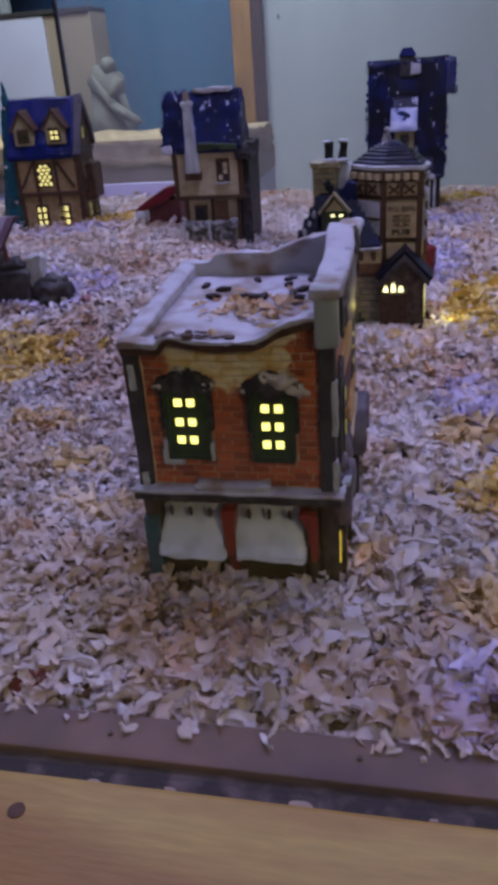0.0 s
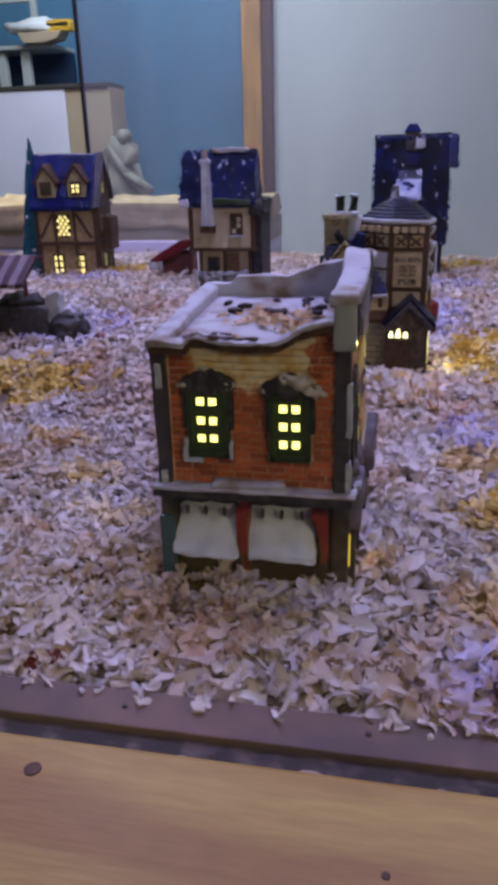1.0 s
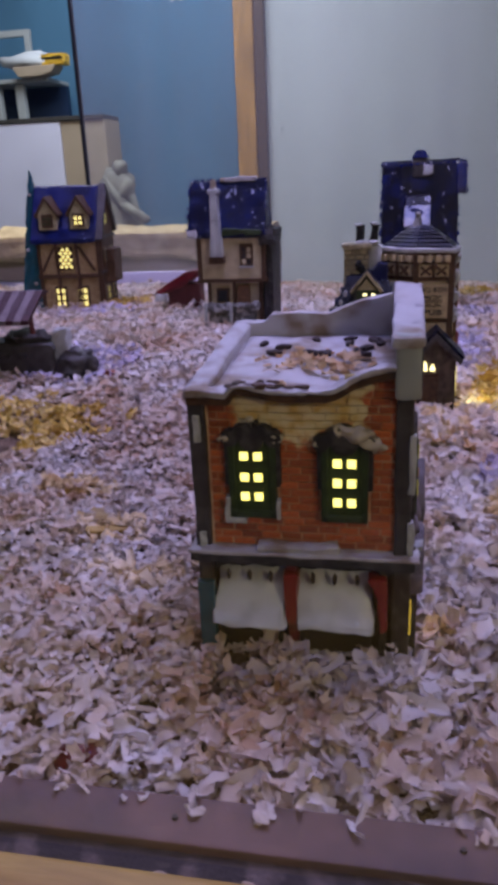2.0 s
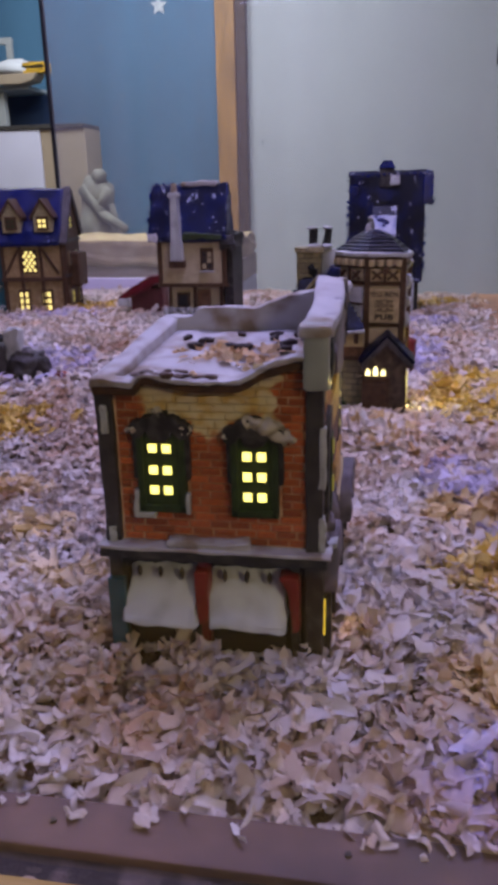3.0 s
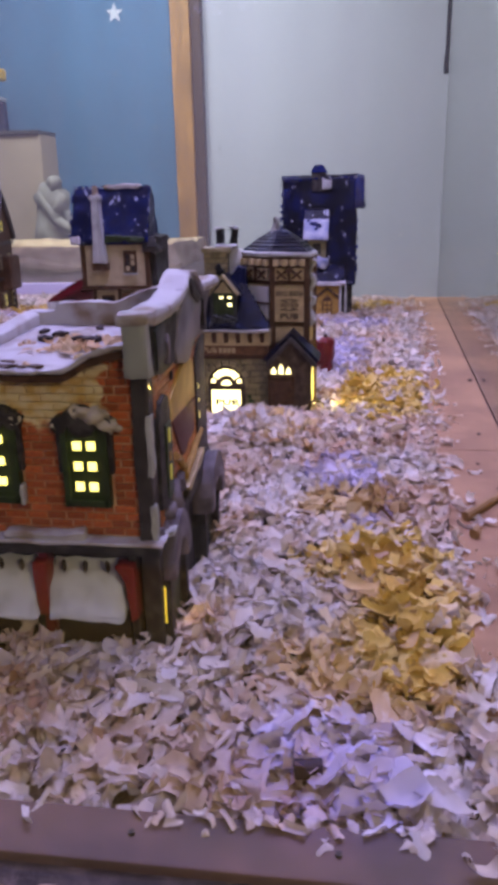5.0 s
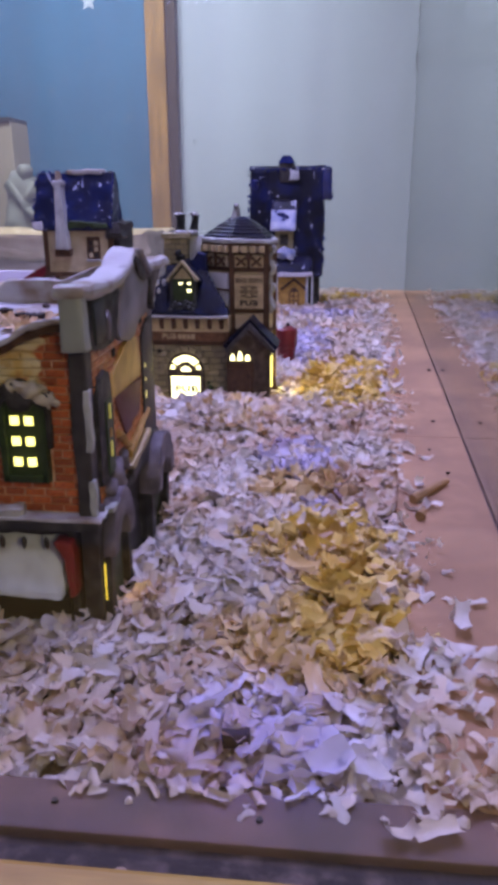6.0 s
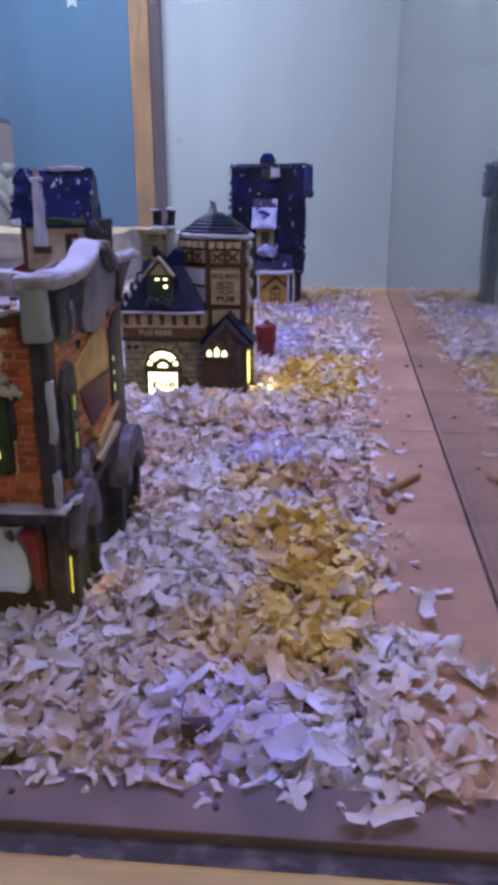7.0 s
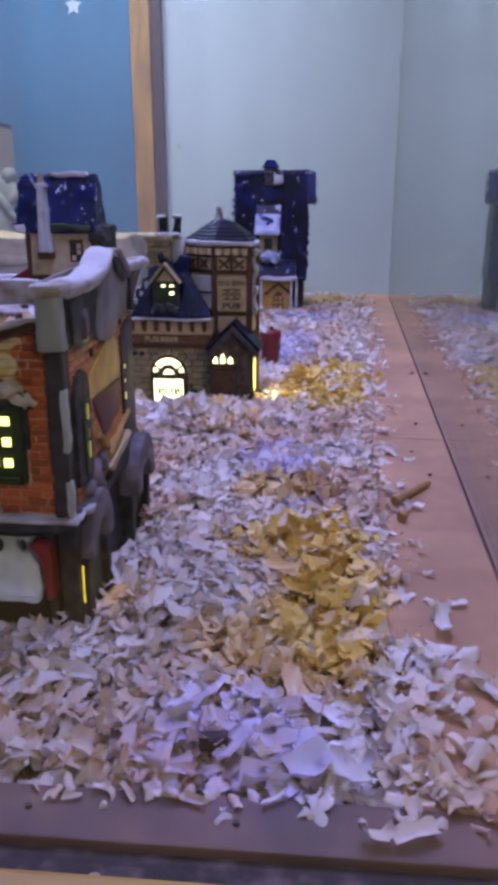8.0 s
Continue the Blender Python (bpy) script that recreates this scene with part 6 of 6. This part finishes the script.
TAN = ((0.145, 0.500, 0.070, 0.060), (0.155, 0.60, 0.045, 0.09), (0.02, 0.965, 0.035, 0.03), (-0.24, 0.62, 0.05, 0.02), (-0.38, 0.80, 0.05, 0.03), (0.03, 1.02, 0.04, 0.03), (-0.30, 0.70, 0.04, 0.03), (0.10, 0.78, 0.05, 0.03))


def is_yellow(x, y):
    k = noise.noise((x * 22, y * 22, 5.0)) * 0.8 + noise.noise((x * 60, y * 60, 2.0)) * 0.5
    return any(((x - a) / c) ** 2 + ((y - b) / d) ** 2 < 1 + k for a, b, c, d in YELLOW)


# Patches where violet light is put into the colour of the flakes
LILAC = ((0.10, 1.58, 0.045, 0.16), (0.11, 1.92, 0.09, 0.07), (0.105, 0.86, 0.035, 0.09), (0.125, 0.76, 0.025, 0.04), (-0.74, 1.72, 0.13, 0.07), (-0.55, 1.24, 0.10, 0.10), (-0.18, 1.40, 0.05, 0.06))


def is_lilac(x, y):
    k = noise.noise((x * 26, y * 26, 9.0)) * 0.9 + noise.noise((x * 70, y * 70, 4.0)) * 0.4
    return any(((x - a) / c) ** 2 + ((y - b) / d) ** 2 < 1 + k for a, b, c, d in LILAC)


def is_tan(x, y):
    k = noise.noise((x * 30, y * 30, 7.0)) * 0.9
    return any(((x - a) / c) ** 2 + ((y - b) / d) ** 2 < 1 + k for a, b, c, d in TAN)


def scatter(count, x0, x1, y0, y1, lift):
    plain, yellow, tan, lilac = [], [], [], []
    for _ in range(count):
        x, y = flake_rng.uniform(x0, x1), flake_rng.uniform(y0, y1)
        if x < -0.30 - 0.52 * (y - 0.33) or x > right_edge(y) - 0.045 - 0.045 * flake_rng.random() ** 0.35 or in_house(x, y):
            continue
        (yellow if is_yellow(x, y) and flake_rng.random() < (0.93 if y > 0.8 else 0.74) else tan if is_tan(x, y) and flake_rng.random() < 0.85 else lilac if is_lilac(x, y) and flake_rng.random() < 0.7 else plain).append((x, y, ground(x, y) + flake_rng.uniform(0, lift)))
    return np.array(plain), np.array(yellow), np.array(tan).reshape(-1, 3), np.array(lilac).reshape(-1, 3)


near, near_yellow, near_tan, near_lilac = scatter(17000, -0.5, 0.30, 0.362, 0.95, 0.015)
far, far_yellow, far_tan, far_lilac = scatter(56000, -1.4, 0.34, 0.95, 2.41, 0.015)
flakes("shavings", M_BED, near, "pale curled wood shavings covering the floor", 0.0150)
flakes("shavings", M_BED, far, "pale curled wood shavings covering the floor", 0.0172, 1.0, 5, 3)
flakes("yellow_shavings", M_YELLOW, np.concatenate([near_yellow, far_yellow]), "heap of golden yellow wood shavings", 0.0165)
flakes("lilac_lit_shavings", M_LILACBED, np.concatenate([near_lilac, far_lilac]), "pale wood shavings coloured lilac as if under violet light", 0.0160, 1.0, 5, 3)
fines = np.concatenate([scatter(2500, -0.5, 0.30, 0.362, 0.95, 0.02)[0], scatter(2500, -0.6, 0.34, 0.95, 1.8, 0.02)[0]])
flakes("fine_shavings", M_BED, fines, "small crumbs among the wood shavings", 0.0065, 1.0, 4, 3)
flakes("tan_shavings", M_TANBED, np.concatenate([near_tan, far_tan]), "tan and ochre wood shavings", 0.0170)
# coarser cover over the far side of the floor
outer = [(x, y) for x, y in zip(flake_rng.uniform(-1.73, -0.2, 16000), flake_rng.uniform(0.372, 2.41, 16000)) if x < -0.28 - 0.52 * (y - 0.33)]
for golden in (False, True):
    spots = np.array([(x, y, ground(x, y) + 0.010 * flake_rng.random()) for x, y in outer if is_yellow(x, y) == golden])
    flakes("coarse_shavings", M_YELLOW if golden else M_BED, spots, "golden yellow shavings" if golden else "pale curled wood shavings covering the floor", 0.024 if golden else 0.030, 1.0, 4, 3)
# shavings and pellets lying on the shop's roof
roof_places = np.stack([flake_rng.normal(-0.085, 0.022, 70).clip(-0.138, -0.042), flake_rng.normal(0.60, 0.024, 70).clip(0.545, 0.65), np.full(70, 0.2045)], 1)
flakes("roof_shavings", M_BROWNBED, roof_places, "wood shavings scattered on the snowy roof", 0.0095, 0.15)
for k in range(16):
    a, b = rng.gauss(-0.078, 0.024), rng.uniform(0.612, 0.672)
    o = tagged(part("pellet", ball((0, 0, 0), 0.0046, (1.8, 0.8, 0.8), 1), M_DROP, wob=0.001), "small black pellet on the snowy roof", "pellet", "pellets on the roof")
    o.matrix_world = pose(a, b, 0.2055, 0, 0, rng.uniform(0, 180))
# stray pieces on the bedding
for x, y, z, l, w, rz, mat, label in ((-0.479, 1.193, 0.040, 0.040, 0.016, 8, M_REDCHIP, "reddish-brown wood chip on the shavings"), (-0.30, 0.69, 0.009, 0.045, 0.012, 25, M_PINE, "long tan wood chip on the shavings")):
    o = tagged(part("wood_piece", boxes((-l / 2, -w / 2, 0, l / 2, w / 2, 0.007)), mat, bevel=0.002, cuts=2, wob=0.0008), label, "wood chip")
    o.matrix_world = pose(x, y, z, 4, 6, rz)
red_lump = tagged(part("red_lump", ball((0, 0, 0), 0.018, (1.05, 0.7, 0.65), 3), M_RED, wob=0.002, smooth=True), "dark red rounded lump half buried in the shavings", "lump")
red_lump.matrix_world = pose(-0.208, 0.397, 0.005, 0, 0, 12)
stub = tagged(part("pellet_stub", pipe((-0.0075, 0, 0), (0.0075, 0.001, 0.001), 0.0055, 0.005, 12), M_DROP, bevel=0.0012, cuts=1, wob=0.0008), "short black stub lying in the shavings", "stub")
stub.matrix_world = pose(0.093, 0.402, 0.0185, 0, 0, 5)
# stray pieces on the right board
for x, y, l, w, rz, label in ((0.2365, 0.771, 0.066, 0.0105, 54.5, "orange-tan stick on the board"), (0.222, 0.712, 0.014, 0.010, 70, "brown wood chip on the board")):
    o = tagged(part("wood_splinter", pipe((-l / 2, 0, w * 0.45), (l / 2, 0, w * 0.40), w * 0.45, w * 0.32, 9), M_STICK, cuts=2, wob=0.0008), label, "wood chip")
    o.matrix_world = pose(x, y, 0.0148, 0, 0, rz)
for x, y, r in ((0.262, 0.83, 0.002), (0.270, 1.02, 0.0022), (0.30, 1.32, 0.003), (0.252, 0.905, 0.0016)):
    o = tagged(part("pellet", ball((0, 0, 0), r, (1.5, 1, 0.7), 1), M_DROP), "small dark pellet on the board", "pellet", "pellets on the board")
    o.matrix_world = pose(x, y, 0.0155, 0, 0, 40)
heap = np.array([(x, y, ground(x, y) + 0.013 + 0.006 * flake_rng.random()) for x, y in zip(flake_rng.normal(-0.015, 0.04, 170), flake_rng.normal(0.975, 0.04, 170)) if x < 0.07])
flakes("heaped_shavings", M_BED, heap[::2], "large pale shavings on the heap before the pub", 0.0185)
flakes("heaped_shavings", M_BROWNBED, heap[1::4], "orange-brown shavings on the heap before the pub", 0.0180)
big_places = np.stack([flake_rng.uniform(0.05, 0.20, 40), flake_rng.uniform(0.385, 0.50, 40), flake_rng.uniform(0.012, 0.020, 40)], 1)
flakes("large_shavings", M_BED, big_places, "large pale shavings near the front board", 0.0120)
spill = [(right_edge(y) - 0.088 + 0.042 * flake_rng.random() ** 2.6, y, 0.0165 + 0.003 * flake_rng.random()) for y in flake_rng.uniform(0.39, 2.3, 220)]
flakes("spilled_shavings", M_BED, np.array(spill), "loose shavings spilled over the side board", 0.0125)
front_spill = [(x, 0.368 - 0.014 * flake_rng.random() ** 2, 0.0185) for x in flake_rng.uniform(-0.35, 0.25, 70)]
flakes("front_spill", M_BED, np.array(front_spill), "loose shavings spilled over the front board", 0.009)
corner = [(right_edge(y) - 0.020 - 0.070 * flake_rng.random() ** 0.7, y, 0.0165 + 0.006 * flake_rng.random()) for y in 0.366 + 0.14 * flake_rng.random(85) ** 1.3]
flakes("corner_shavings", M_BED, np.array(corner), "large pale shavings heaped over the corner of the boards", 0.0135, 0.6)
big_flakes = np.array([(0.174, 0.345, 0.019), (0.190, 0.349, 0.020), (0.206, 0.380, 0.024), (0.224, 0.398, 0.026), (0.232, 0.547, 0.018), (0.244, 0.560, 0.018)])
flakes("broad_shavings", M_BED, big_flakes, "broad pale shavings lying loose on the boards", 0.0165, 0.25)
bulb("shop_bulb", (0.004, 0.548, 0.026), 0.0018, WARM, 0.004)
bulb("pub_bulb", (0.073, 1.155, 0.046), 0.15, (1.0, 0.74, 0.16), 0.004)
